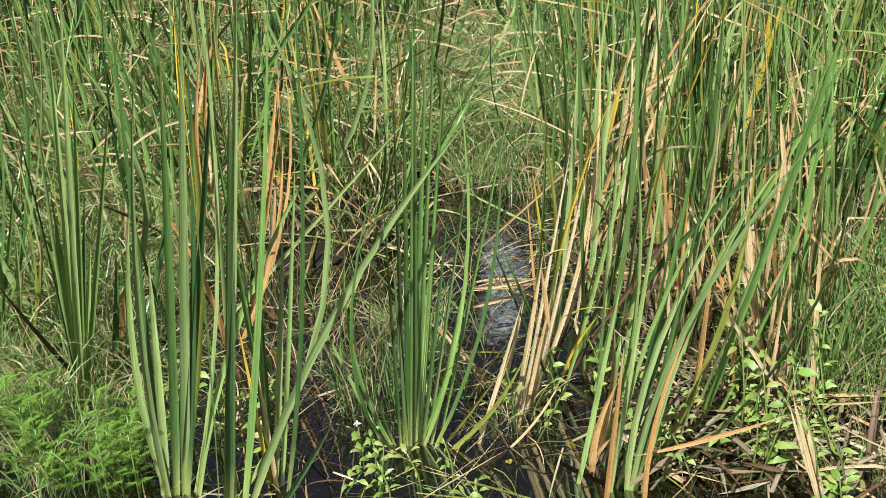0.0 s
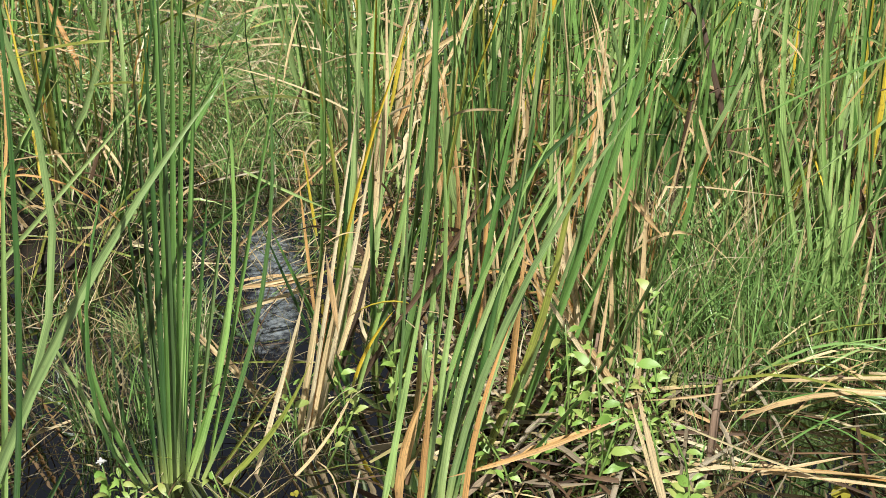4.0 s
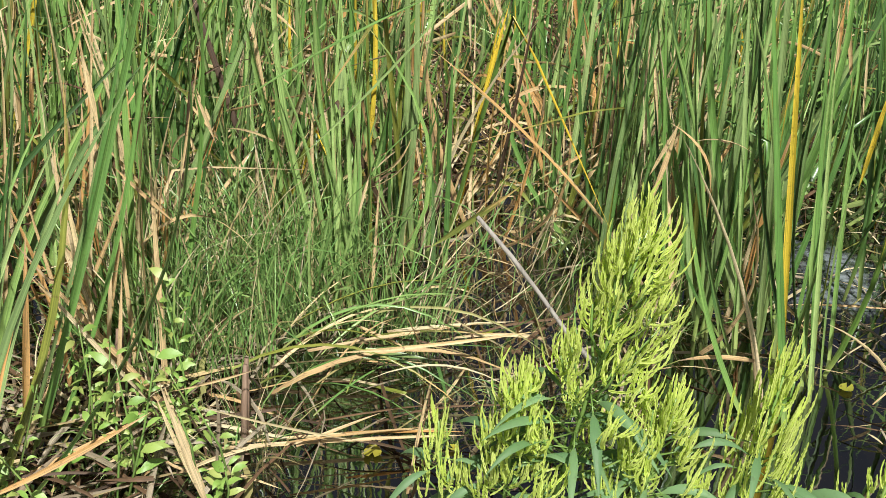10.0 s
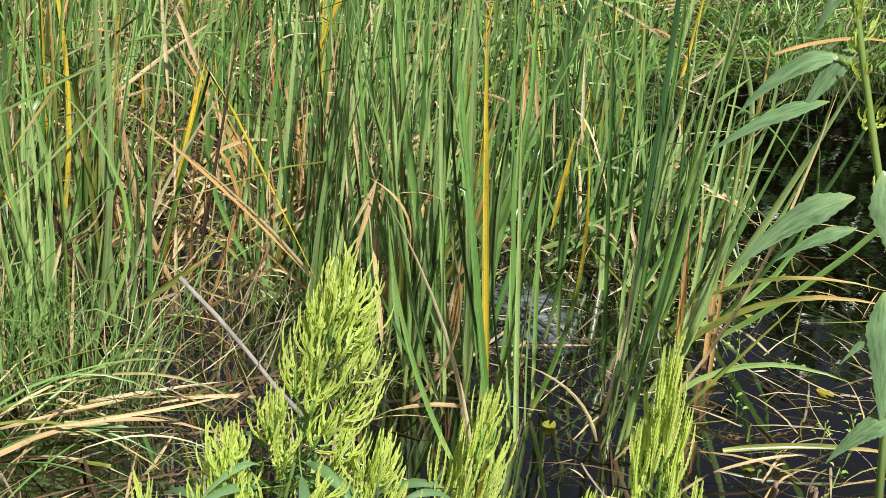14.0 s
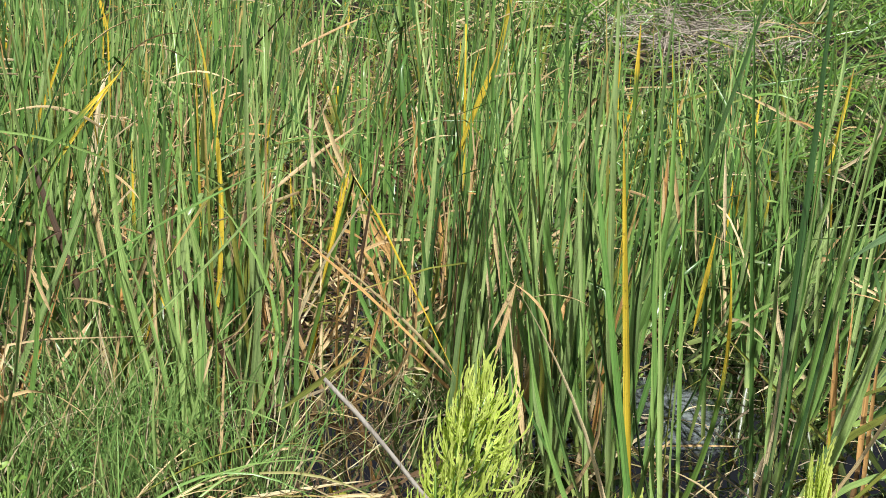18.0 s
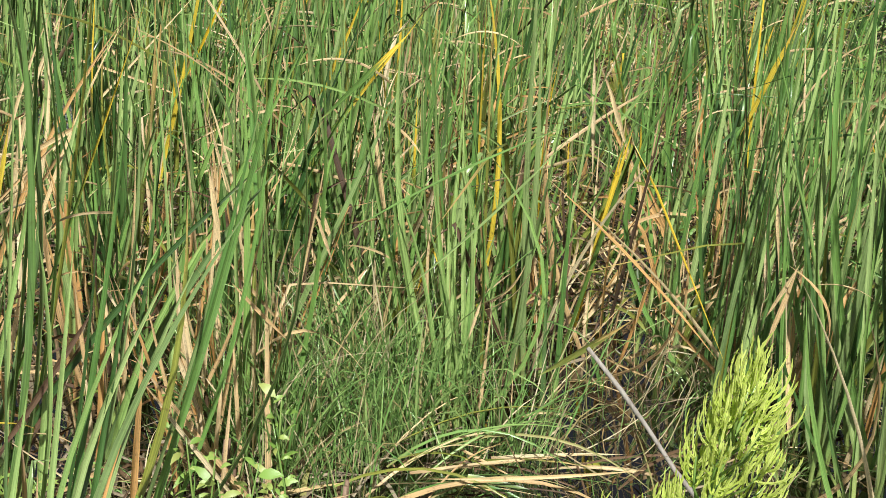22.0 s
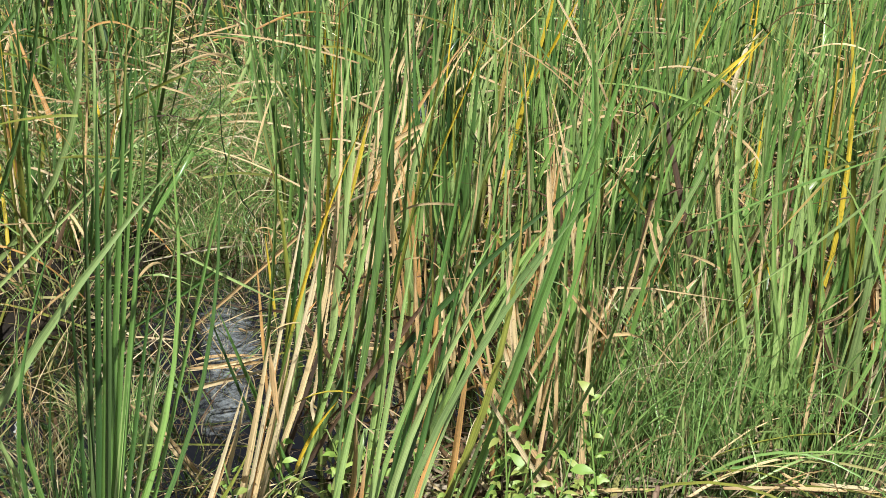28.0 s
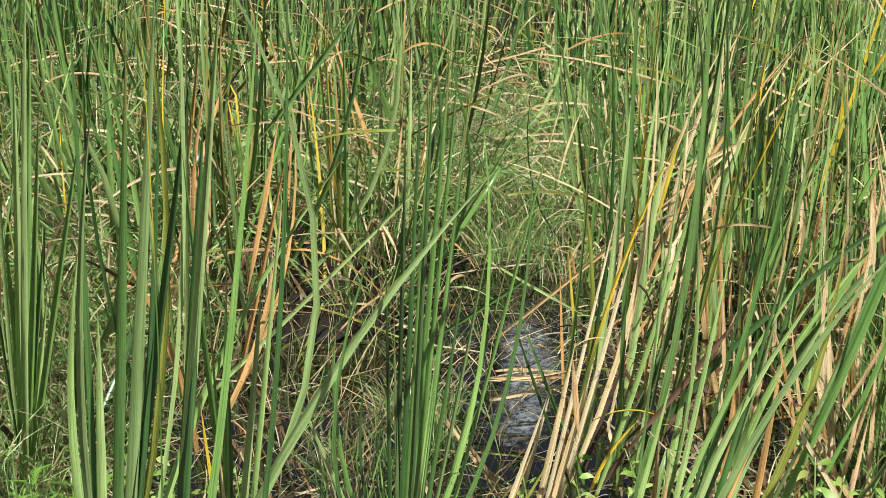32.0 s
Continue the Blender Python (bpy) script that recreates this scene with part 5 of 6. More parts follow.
def between_clumps():
    """Slender leaves that stand in small tufts between the clumps."""
    k = 470
    x, y = rng.uniform(-4.6, 4.6, k), rng.uniform(2.5, 7.3, k)
    d = np.hypot(x, y)
    keep = (d > 3.0) & (d < 7.4) & (in_pool(x, y) < 0.3) & (np.abs(np.degrees(np.arctan2(x, y)) + 3) < 46) & (clearing(x, y) < 0.4)
    keep &= ~((np.abs(np.degrees(np.arctan2(x, y)) - 18.5) < 2.4) & (d > 3.4))
    keep &= ~((x < -1.25) & (y < 6.2) & (rng.random(k) < 0.93)) & ~((np.abs(x + 0.35 * y) < 0.3) & (y > 3.7)) & ~((x > -0.1) & (x < 0.5) & (y < 3.1))
    keep &= ~((x > 0.47 * y) & (rng.random(k) < 0.5))
    cx, cy = np.repeat(x[keep], 8), np.repeat(y[keep], 8)
    n = len(cx)
    tall = np.repeat(rng.uniform(0.8, 1.5, keep.sum()), 8)
    lean = np.repeat(rng.normal(0, 0.08, (keep.sum(), 2)) + (0.07, 0), 8, axis=0) + rng.normal(0, 0.10, (n, 2))
    h = tall * rng.uniform(0.45, 1.0, n) * height_share(cx, cy)
    kind = rng.choice(5, n, p=[0.62, 0.16, 0.05, 0.13, 0.04])
    dead = kind >= 3
    h = np.where(dead, h * rng.uniform(0.4, 0.85, n), h)
    lean = np.where(dead[:, None], lean * 1.7, lean)
    base = np.stack([cx + rng.normal(0, 0.045, n), cy + rng.normal(0, 0.045, n), np.full(n, -0.03)], 1)
    tip = base + np.stack([lean[:, 0] * h, lean[:, 1] * h, h], 1)
    bow = np.stack([lean[:, 0], lean[:, 1], 0 * h], 1) * -0.12 * h[:, None] + rng.normal(0, 0.012, (n, 3))
    me = ribbons("slender_leaves", base, tip, bow, rng.uniform(0.008, 0.0175, n), [GREEN, FRESH, OLIVE, TAN, ORANGE], kind, seg=6, twist=rng.uniform(-1, 1, n))
    tagged(new("slender_leaves", me), "slender green and tan leaves between the cattail clumps", "cattails", kind="stuff")


between_clumps()


def bent_dead():
    """Broken and bent-over leaves that hang between the standing ones."""
    n = 4200
    x, y = rng.uniform(-5, 5.5, n), rng.uniform(2.7, 8.5, n)
    keep = (in_pool(x, y) < 0.4) & (np.abs(np.degrees(np.arctan2(x, y))) < 48) & ~((x > -0.05) & (x < 1.0) & (y < 3.1)) & (clearing(x, y) < rng.uniform(0.3, 1.3, n))
    x, y = x[keep], y[keep]
    n = len(x)
    a, ln = rng.uniform(0, 6.283, n), rng.uniform(0.2, 0.6, n)
    z0 = 0.8 * rng.uniform(0.0, 1.0, n) ** 2.2
    z1 = z0 + rng.normal(0, 0.16, n)
    z1 = np.where(z1 < 0.02, 0.02, z1)
    base = np.stack([x, y, z0], 1)
    tip = np.stack([x + np.cos(a) * ln, y + np.sin(a) * ln * 0.6, z1], 1)
    bow = np.stack([rng.normal(0, 0.02, n), rng.normal(0, 0.02, n), np.where(z0 > 0.25, rng.uniform(0.0, 0.07, n), rng.uniform(0.02, 0.2, n))], 1)
    kind = rng.choice(5, n, p=[0.36, 0.12, 0.32, 0.12, 0.08])
    kind = np.where((kind == 2) & (z0 > 0.25), 0, kind)
    me = ribbons("bent_leaves", base, tip, bow, rng.uniform(0.005, 0.0125, n), [TAN, OLIVE, BROWN, FRESH, ORANGE, GREEN], np.where((x > 0.5 * y) & (rng.random(n) < 0.7), 5, kind), seg=9, twist=rng.uniform(-1, 1, n))
    tagged(new("bent_leaves", me), "broken and bent-over leaves among the cattails", "dead leaves", kind="stuff")


bent_dead()


def undergrowth():
    n = 420
    x, y = rng.uniform(-9, 8, n), rng.uniform(3.2, 13, n)
    keep = (in_pool(x, y) < 0.3) & (clearing(x, y) < 0.4) & (np.abs(np.degrees(np.arctan2(x, y))) < 50) & (np.hypot(x, y) > 3.4)
    x, y = x[keep], y[keep]
    n = len(x)
    h = rng.uniform(0.1, 0.42, n)
    base = np.stack([x, y, np.maximum(ground_z(x, y), -0.03)], 1)
    tip = base + np.stack([rng.normal(0.02, 0.14, n), rng.normal(0, 0.14, n), h], 1)
    me = ribbons("undergrowth", base, tip, rng.normal(0, 0.03, (n, 3)), rng.uniform(0.005, 0.010, n), [SEDGE, FRESH, STRAW, OLIVE, TAN], rng.choice(5, n, p=[0.5, 0.10, 0.12, 0.16, 0.12]), seg=4)
    tagged(new("undergrowth", me), "low green and straw-coloured blades between the cattails", "undergrowth", kind="stuff")


undergrowth()


def broken_stems():
    """Dead stems leaning all ways in the dark patch."""
    n = 520
    u, v = rng.normal(0, 0.32, n), rng.uniform(-2.6, 2.6, n)
    x, y = 1.95 + 0.95 * u + 0.32 * v, 5.9 - 0.32 * u + 0.95 * v
    base = np.stack([x, y, 0 * x], 1)
    tip = base + np.stack([rng.normal(0, 0.3, n), rng.normal(0, 0.2, n), rng.uniform(0.03, 0.5, n)], 1)
    me = ribbons("broken_stems", base, tip, rng.normal(0, 0.03, (n, 3)), rng.uniform(0.006, 0.014, n), [BROWN, TAN, ORANGE, OLIVE], rng.choice(4, n, p=[0.5, 0.22, 0.08, 0.2]), seg=5)
    tagged(new("broken_stems", me), "broken brown and tan stems over dark mud", "dead stems", kind="stuff")


broken_stems()


# ---- sedge and grass ----
def tussock_mesh(mats, n, h, spread, w, seed, share=0.3, foot=0.16, sag=0.25):
    r = np.random.default_rng(seed)
    a, q = r.uniform(0, 6.283, n), np.sqrt(r.random(n))
    base = np.stack([foot * q * np.cos(a), foot * q * np.sin(a), 0 * a - 0.02], 1)
    a2, hh = a + r.normal(0, 1.3, n), r.uniform(h * 0.35, h, n)
    out = spread * r.uniform(0.05, 1, n) ** 1.1 * hh / h
    droop = np.where(r.random(n) < sag, r.uniform(0.1, 0.5, n), r.uniform(0.7, 1, n))
    tip = base + np.stack([out * np.cos(a2), out * np.sin(a2), hh * droop], 1)
    bow = np.stack([-0.1 * out * np.cos(a2), -0.1 * out * np.sin(a2), 0.2 * out + 0.25 * hh * (droop < 0.5)], 1) + r.normal(0, 0.012, (n, 3))
    return ribbons("sedge_tussock", base, tip, bow, r.uniform(0.5, 1.3, n) * w, mats, (r.random(n) < share).astype(int), seg=6, twist=r.uniform(-1, 1, n))


SEDGES = [tussock_mesh([SEDGE, STRAW], 95, 0.66, 0.46, 0.0058, 40 + i, 0.18) for i in range(4)]
TANGLES = [tussock_mesh([SEDGE, STRAW], 150, 0.55, 0.62, 0.0062, 80 + i, 0.3, 0.22, 0.6) for i in range(5)]
DRIES = [tussock_mesh([STRAW, SEDGE], 95, 0.36, 0.5, 0.006, 60 + i, 0.4) for i in range(4)]


def tussock(x, y, s, dry=False, tangled=False):
    ob = new("sedge_tussock", random.choice(DRIES if dry else TANGLES if tangled else SEDGES))
    ob.matrix_basis = Matrix.Translation((x, y, max(float(ground_z(x, y)), -0.02))) @ pose(0, 0, 0, random.uniform(-8, 8), random.uniform(-8, 8), random.uniform(0, 360)) @ Matrix.Scale(s, 4)
    return tagged(ob, "low arching tussock of dry straw-coloured sedge" if dry else "arching tussock of fine green sedge blades", "sedge", "sedge tussocks", "stuff")


# the green tussock in the middle
for i in range(14):
    tussock(random.gauss(0.28, 0.18), random.gauss(2.86, 0.12), random.uniform(0.65, 1.1))
# the sedge bed on the other side of the gap
for i in range(150):
    x, y = random.uniform(-4.8, -1.3), random.uniform(2.5, 6.6)
    if in_pool(x, y) < 0.3 and not (x > -2.35 and y < 3.35):
        tussock(x, y, random.uniform(0.7, 1.15), random.random() < 0.25, True)
# thin sedge in the shallows on the near side of the bed
for i in range(14):
    x, y = random.uniform(-2.9, -2.3), random.uniform(2.35, 3.1)
    tussock(x, y, random.uniform(0.45, 0.85), random.random() < 0.4, True)
for i in range(6):
    tussock(random.uniform(-1.45, -1.15), random.uniform(2.5, 3.0), random.uniform(0.3, 0.5), random.random() < 0.6)
for i in range(12):
    x, y = random.uniform(-2.6, -1.95), random.uniform(1.72, 2.35)
    tussock(x, y, random.uniform(0.35, 0.7), random.random() < 0.4, True)
# low sedge behind the gap
for i in range(20):
    y = random.uniform(4.1, 6.6)
    tussock(-0.35 * y + random.gauss(0.05, 0.2), y, random.uniform(0.5, 0.95), random.random() < 0.2, True)
# thin sedge among the reeds and along the openings
for i in range(64):
    x, y = random.uniform(-2.6, 2.2), random.uniform(2.2, 6.0)
    if in_pool(x, y) < 0.5 and clearing(x, y) < 0.6 and abs(math.degrees(math.atan2(x, y))) < 46:
        tussock(x, y, random.uniform(0.4, 0.8), random.random() < 0.5)


# ---- litter of dead leaves on the mud and the water ----
def litter(name, n, area, size, label, lift=0.05, shares=(0.5, 0.11, 0.2, 0.1, 0.09), water_share=0.25, wid=(0.004, 0.014)):
    x0, x1, y0, y1 = area
    x, y = rng.uniform(x0, x1, n), rng.uniform(y0, y1, n)
    keep = rng.random(n) > in_pool(x, y) * (1 - water_share)
    x, y = x[keep], y[keep]
    n = len(x)
    a, ln = rng.uniform(0, 6.283, n), rng.uniform(*size, n)
    z = np.maximum(ground_z(x, y), 0.0) + rng.uniform(0.003, lift, n)
    d = np.stack([np.cos(a) * ln, np.sin(a) * ln, rng.normal(0, 0.10, n) * ln], 1) / 2
    c = np.stack([x, y, z], 1)
    b, t = c - d, c + d
    b[:, 2], t[:, 2] = np.maximum(b[:, 2], 0.004), np.maximum(t[:, 2], 0.004)
    bow = np.stack([rng.normal(0, 0.05, n) * ln, rng.normal(0, 0.05, n) * ln, np.abs(rng.normal(0, 0.05, n)) * ln], 1)
    up = np.stack([rng.normal(0, 0.5, n), rng.normal(0, 0.5, n), np.ones(n)], 1)
    me = ribbons(name, b, t, bow, rng.uniform(*wid, n), [TAN, BROWN, STRAW, OLIVE, GREY], rng.choice(5, n, p=shares), seg=4, face=up, twist=rng.uniform(-1, 1, n))
    return tagged(new(name, me), label, "litter", kind="stuff")


litter("leaf_litter", 1000, (-3.2, 2.6, 2.3, 4.6), (0.12, 0.5), "mat of dead tan and brown cattail leaves on mud and water", 0.04, (0.2, 0.319, 0.14, 0.08, 0.261), 0.2, (0.004, 0.012))
litter("leaf_litter", 1800, (-7, 7, 4.6, 10), (0.2, 0.7), "dead leaves between the further cattails", 0.1, (0.08, 0.7, 0.04, 0.08, 0.1))
litter("leaf_litter", 130, (-0.5, 1.1, 2.05, 2.75), (0.12, 0.5), "tangle of broken dead leaves beside the water", 0.05, (0.12, 0.56, 0.09, 0.05, 0.18), 0.8, (0.003, 0.010))
litter("leaf_litter", 220, (-0.5, 0.2, 2.1, 2.75), (0.1, 0.35), "rotting brown stalks and leaves round the cattail feet", 0.08, (0.18, 0.407, 0.08, 0.0, 0.333), 1.0, (0.006, 0.02))


litter("leaf_litter", 150, (-1.4, -0.75, 2.4, 3.9), (0.05, 0.22), "thin straws lying on the open water of the gap", 0.03, (0.3, 0.192, 0.25, 0.1, 0.158), 1.0, (0.002, 0.006))
litter("leaf_litter", 460, (1.55, 3.2, 1.5, 3.6), (0.03, 0.3), "thin straws lying on the pool", 0.03, (0.3, 0.137, 0.25, 0.2, 0.113), 0.8, (0.003, 0.008))


litter("leaf_litter", 200, (-2.4, -0.6, 1.7, 2.5), (0.08, 0.4), "thin straws and stalks on the dark water at the bank", 0.04, (0.35, 0.137, 0.25, 0.15, 0.113), 1.0, (0.002, 0.007))


def arching_sedge(x, y, n, reach):
    """A tussock whose long fine blades arch sideways over the water."""
    ob = thing("arching_sedge", (x, y, 0), "sedge with long straw and green blades arching over water", "sedge", "arching sedges")
    for i in range(n):
        bx, by = x + random.gauss(0, 0.07), y + random.gauss(0, 0.07)
        a, ln = random.gauss(-0.1, 0.45), random.uniform(0.4, 1.0) * reach
        mat = random.choice((STRAW, SEDGE, SEDGE, TAN, OLIVE))
        put_leaf(ob, mat, (bx, by, random.uniform(0.0, 0.08)), (bx + math.cos(a) * ln, by + math.sin(a) * ln, random.uniform(0.01, 0.1)), random.uniform(0.004, 0.008), random.choice(("arch", "bow", "loose_arch", "arch")), (random.gauss(0, 0.2), random.gauss(0, 0.2), 1), name="blade")


random.seed(77)
arching_sedge(0.30, 2.62, 13, 0.62)
arching_sedge(0.40, 2.52, 9, 0.55)
arching_sedge(0.34, 2.42, 6, 0.45)


def thin_stems(n, x, y, shares):
    """Fine stems that stand and lean in the dark shallows."""
    x, y = rng.uniform(*x, n), rng.uniform(*y, n)
    base = np.stack([x, y, np.full(n, -0.01)], 1)
    h = rng.uniform(0.08, 0.42, n)
    tip = base + np.stack([rng.normal(0.05, 0.14, n), rng.normal(-0.03, 0.12, n), h], 1)
    me = ribbons("thin_stems", base, tip, rng.normal(0, 0.025, (n, 3)), rng.uniform(0.002, 0.0045, n), [STRAW, SEDGE, TAN, BROWN], rng.choice(4, n, p=shares), seg=5)
    tagged(new("thin_stems", me), "fine green and straw stems leaning in dark shallow water", "sedge", kind="stuff")


thin_stems(340, (-2.4, -0.95), (2.25, 3.4), (0.28, 0.34, 0.2, 0.18))
thin_stems(130, (0.62, 1.2), (2.5, 3.15), (0.25, 0.25, 0.2, 0.3))


# ---- sticks and stubs ----
def tube(bm, pts, radii, sides=7):
    """A round stem along pts, closed at both ends."""
    pts = [Vector(p) for p in pts]
    rings = []
    for i, p in enumerate(pts):
        d = (pts[min(i + 1, len(pts) - 1)] - pts[max(i - 1, 0)]).normalized()
        u = d.orthogonal().normalized()
        w = d.cross(u)
        rings.append([bm.verts.new(p + (u * math.cos(k * 6.2832 / sides) + w * math.sin(k * 6.2832 / sides)) * radii[i]) for k in range(sides)])
    for a, b in zip(rings, rings[1:]):
        for k in range(sides):
            bm.faces.new((a[k], a[(k + 1) % sides], b[(k + 1) % sides], b[k]))
    bm.faces.new(rings[0][::-1])
    bm.faces.new(rings[-1])


def stick(name, a, b, r0, r1, mat, label, bend=0.01):
    bm = bmesh.new()
    a, b = Vector(a), Vector(b)
    pts = [a.lerp(b, t) + Vector((random.gauss(0, bend), random.gauss(0, bend), random.gauss(0, bend))) * (0.3 if t in (0, 1) else 1) for t in (0, 0.25, 0.5, 0.75, 1)]
    tube(bm, pts, [(r0 * (1 - t) + r1 * t) * random.uniform(0.9, 1.1) for t in (0, 0.25, 0.5, 0.75, 1)])
    ob = part(name, bm, mat, None)
    return tagged(ob, label, name.replace("_", " "))


stick("stick", (1.09, 2.46, -0.02), (0.78, 2.54, 0.40), 0.0070, 0.0052, STICK, "bare grey dead stem leaning out of the water", 0.003)


def stump(x, y, h, lean, n, r, mat=None, label="broken brown cattail stump standing in water"):
    """Broken-off shoot: a sheaf of brown leaf sheaths torn off at the top."""
    ob = thing("cattail_stump", (x, y, 0), label, "stump", "broken stumps")
    for i in range(n):
        bm = bmesh.new()
        dx, dy = random.uniform(-r, r), random.uniform(-r, r)
        hh = h * random.uniform(0.75, 1.05)
        tube(bm, [(dx, dy, -0.05), (dx + lean[0] * hh * 0.5, dy + lean[1] * hh * 0.5, hh * 0.5), (dx * 1.3 + lean[0] * hh, dy * 1.3 + lean[1] * hh, hh)], [0.009, 0.008, 0.005], 6)
        part("sheath", bm, mat or STUMP, ob)


stump(0.16, 2.27, 0.24, (0.06, 0), 3, 0.008)
stump(1.83, 1.61, 0.13, (0.3, 0), 2, 0.005, STUMP, "weathered grey-brown stub of a broken stem in water")
stump(1.96, 1.58, 0.13, (0.03, 0), 3, 0.008, STUMP, "weathered grey-brown stub of a broken stem in water")
stump(-0.10, 2.55, 0.2, (0.1, 0), 3, 0.02)


# ---- floating leaves ----
def pad(x, y, s):
    bm = bmesh.new()
    c = bm.verts.new((0, 0, 0.002))
    ring = []
    for k in range(15):
        a = 0.35 + k * (6.2832 - 0.7) / 14
        q = 1 + 0.08 * math.sin(3 * a + x * 9)
        ring.append(bm.verts.new((s * q * math.cos(a), s * 0.8 * q * math.sin(a), 0.004 + 0.004 * random.random())))
    for a, b in zip(ring, ring[1:]):
        bm.faces.new((c, a, b))
    ob = part("floating_leaf", bm, PAD, None)
    ob.matrix_basis = pose(x, y, 0.004, 0, 0, random.uniform(0, 360))
    tagged(ob, "small yellow-green leaf floating on dark water", "floating leaf", "floating leaves")


for x, y, s in ((0.85, 2.65, 0.022), (0.44, 2.19, 0.025), (1.64, 2.18, 0.022), (2.47, 2.03, 0.028), (1.99, 1.82, 0.02), (1.15, 2.30, 0.015), (2.2, 2.2, 0.016), (2.62, 2.5, 0.02), (0.62, 2.16, 0.014), (-0.75, 2.1, 0.012)):
    pad(x, y, s)


# ---- leafy plants ----
def blade_part(name, parent, base, tip, bow, width, mat, face=(0, 0, 1), prof="broad", fold=0.25, label="", seg=7):
    me = ribbons(name, [base], [tip], [bow], width, [mat], seg=seg, face=[face], prof=prof, fold=fold)
    return mesh_obj(name, me, parent, label)


def flower_branch(parent, at, up, n, ln, spread, seed, thick=1.0):
    """A branch end with thin beaded flower spikes that curve outwards and up."""
    g = np.random.default_rng(seed)
    up = np.array(Vector(up).normalized())
    side = np.array(Vector(up).orthogonal().normalized())
    other = np.cross(up, side)
    a, t = g.uniform(0, 6.283, n), g.random(n)
    o = np.cos(a)[:, None] * side + np.sin(a)[:, None] * other
    b = np.array(at) - up * (ln * 0.8 * t)[:, None] + o * 0.004
    l = (ln * g.uniform(0.55, 1.2, n) * (0.75 + 0.25 * t))[:, None]
    e = b + o * l * g.uniform(0.15, 0.9, (n, 1)) * spread + up * l * g.uniform(0.75, 1.0, (n, 1)) + g.normal(0, 0.004, (n, 3)) + (0, 0, 0.012)
    bow = o * l * g.uniform(0.08, 0.24, (n, 1)) * spread * 2 - np.array((0, 0, 0.08)) * l
    w = g.uniform(0.0042, 0.0063, n) * thick
    face = o + g.normal(0, 0.3, (n, 3))
    b2, e2, w2 = np.vstack([b, b]), np.vstack([e, e]), np.concatenate([w, w])
    face2 = np.vstack([face, np.cross(face, e - b) / (np.linalg.norm(e - b, axis=1, keepdims=True) + 1e-9)])
    me = ribbons("flower_branch", b2, e2, np.vstack([bow, bow]), w2, [HEMP], seg=2 * max(4, int(ln / 0.013)), face=face2, prof="bead", fold=0.1)
    return mesh_obj("flower_branch", me, parent)


def water_hemp(x, y, apex, radius, low, branches, leaves, label, spikes=8, ln=0.1, spread=0.4, tilt=0.4, leaf=(0.09, 0.16), thick=1.0):
    """A bushy weed: a stem, lance-shaped leaves below and a pointed crown of flower spikes above."""
    ob = thing("water_hemp", (x, y, 0), label, "weed", "flowering weeds at the water")
    ax = Vector(apex) - Vector((x, y, 0))
    bm = bmesh.new()
    tube(bm, [(0, 0, -0.05), ax * 0.5, ax * 0.97], [0.006, 0.004, 0.002], 7)
    part("stem", bm, STALK, ob)
    flower_branch(ob, ax * 0.97, ax, 7, ln * 0.7, 0.25, random.randrange(10 ** 6))
    for i in range(branches):
        t = low + (0.97 - low) * ((i + 0.5) / branches) ** 0.9
        a = i * 2.39996 + random.uniform(-0.3, 0.3)
        q = radius * ((1 - t) / (1 - low)) ** 0.8 * random.uniform(0.7, 1.1) + 0.008
        root = ax * max(0.1, t - 0.16)
        end = ax * t + Vector((math.cos(a) * q, math.sin(a) * q, 0))
        bm = bmesh.new()
        tube(bm, [root, root.lerp(end, 0.5) + Vector((math.cos(a), math.sin(a), -0.3)) * 0.012, end], [0.003, 0.0025, 0.0015], 5)
        twig = part("branch", bm, STALK, ob)
        flower_branch(twig, end, ax.normalized() + Vector((math.cos(a) * tilt + 0.08, math.sin(a) * tilt, 0.15)), spikes, ln * random.uniform(0.75, 1.15) * (0.8 + 0.35 * (1 - t)), spread, random.randrange(10 ** 6), thick)
    for i in range(leaves):
        t = random.uniform(0.1, low + 0.38)
        a = i * 2.39996 + 1
        root = ax * t
        l = random.uniform(*leaf)
        d = Vector((math.cos(a), math.sin(a), random.uniform(-0.7, 0.3))).normalized()
        st = root + d * (radius * 0.45 * random.random() + 0.02)
        bm = bmesh.new()
        tube(bm, [root, st], [0.0018, 0.0014], 5)
        stalk = part("leaf_stalk", bm, STALK, ob)
        blade_part("leaf", stalk, st, st + d * l + Vector((0, 0, -0.04)), (0, 0, 0.022), l * random.uniform(0.13, 0.19), BROAD, (random.gauss(0, 0.4), random.gauss(0, 0.4) - 0.5, 1))
    return ob


random.seed(31)
water_hemp(0.69, 1.81, (0.845, 1.73, 0.76), 0.17, 0.16, 44, 38, "bushy yellow-green flowering weed with a tall pointed crown", 13, 0.10, 0.46, 0.34)
water_hemp(0.62, 1.84, (0.64, 1.79, 0.42), 0.10, 0.25, 19, 16, "low yellow-green flowering side shoots with dull green leaves", 10, 0.09, 0.4)
water_hemp(0.84, 1.72, (0.90, 1.68, 0.40), 0.11, 0.3, 17, 22, "leafy yellow-green side shoots under a flowering crown", 12, 0.09, 0.4)
water_hemp(0.52, 1.90, (0.51, 1.90, 0.27), 0.05, 0.3, 6, 6, "small yellow-green flowering weed at the water's edge", 6, 0.10, 0.2, 0.15)
water_hemp(1.07, 1.71, (1.12, 1.68, 0.44), 0.10, 0.22, 20, 20, "yellow-green flowering weed with upright spikes", 7, 0.13, 0.2, 0.16, thick=1.3)
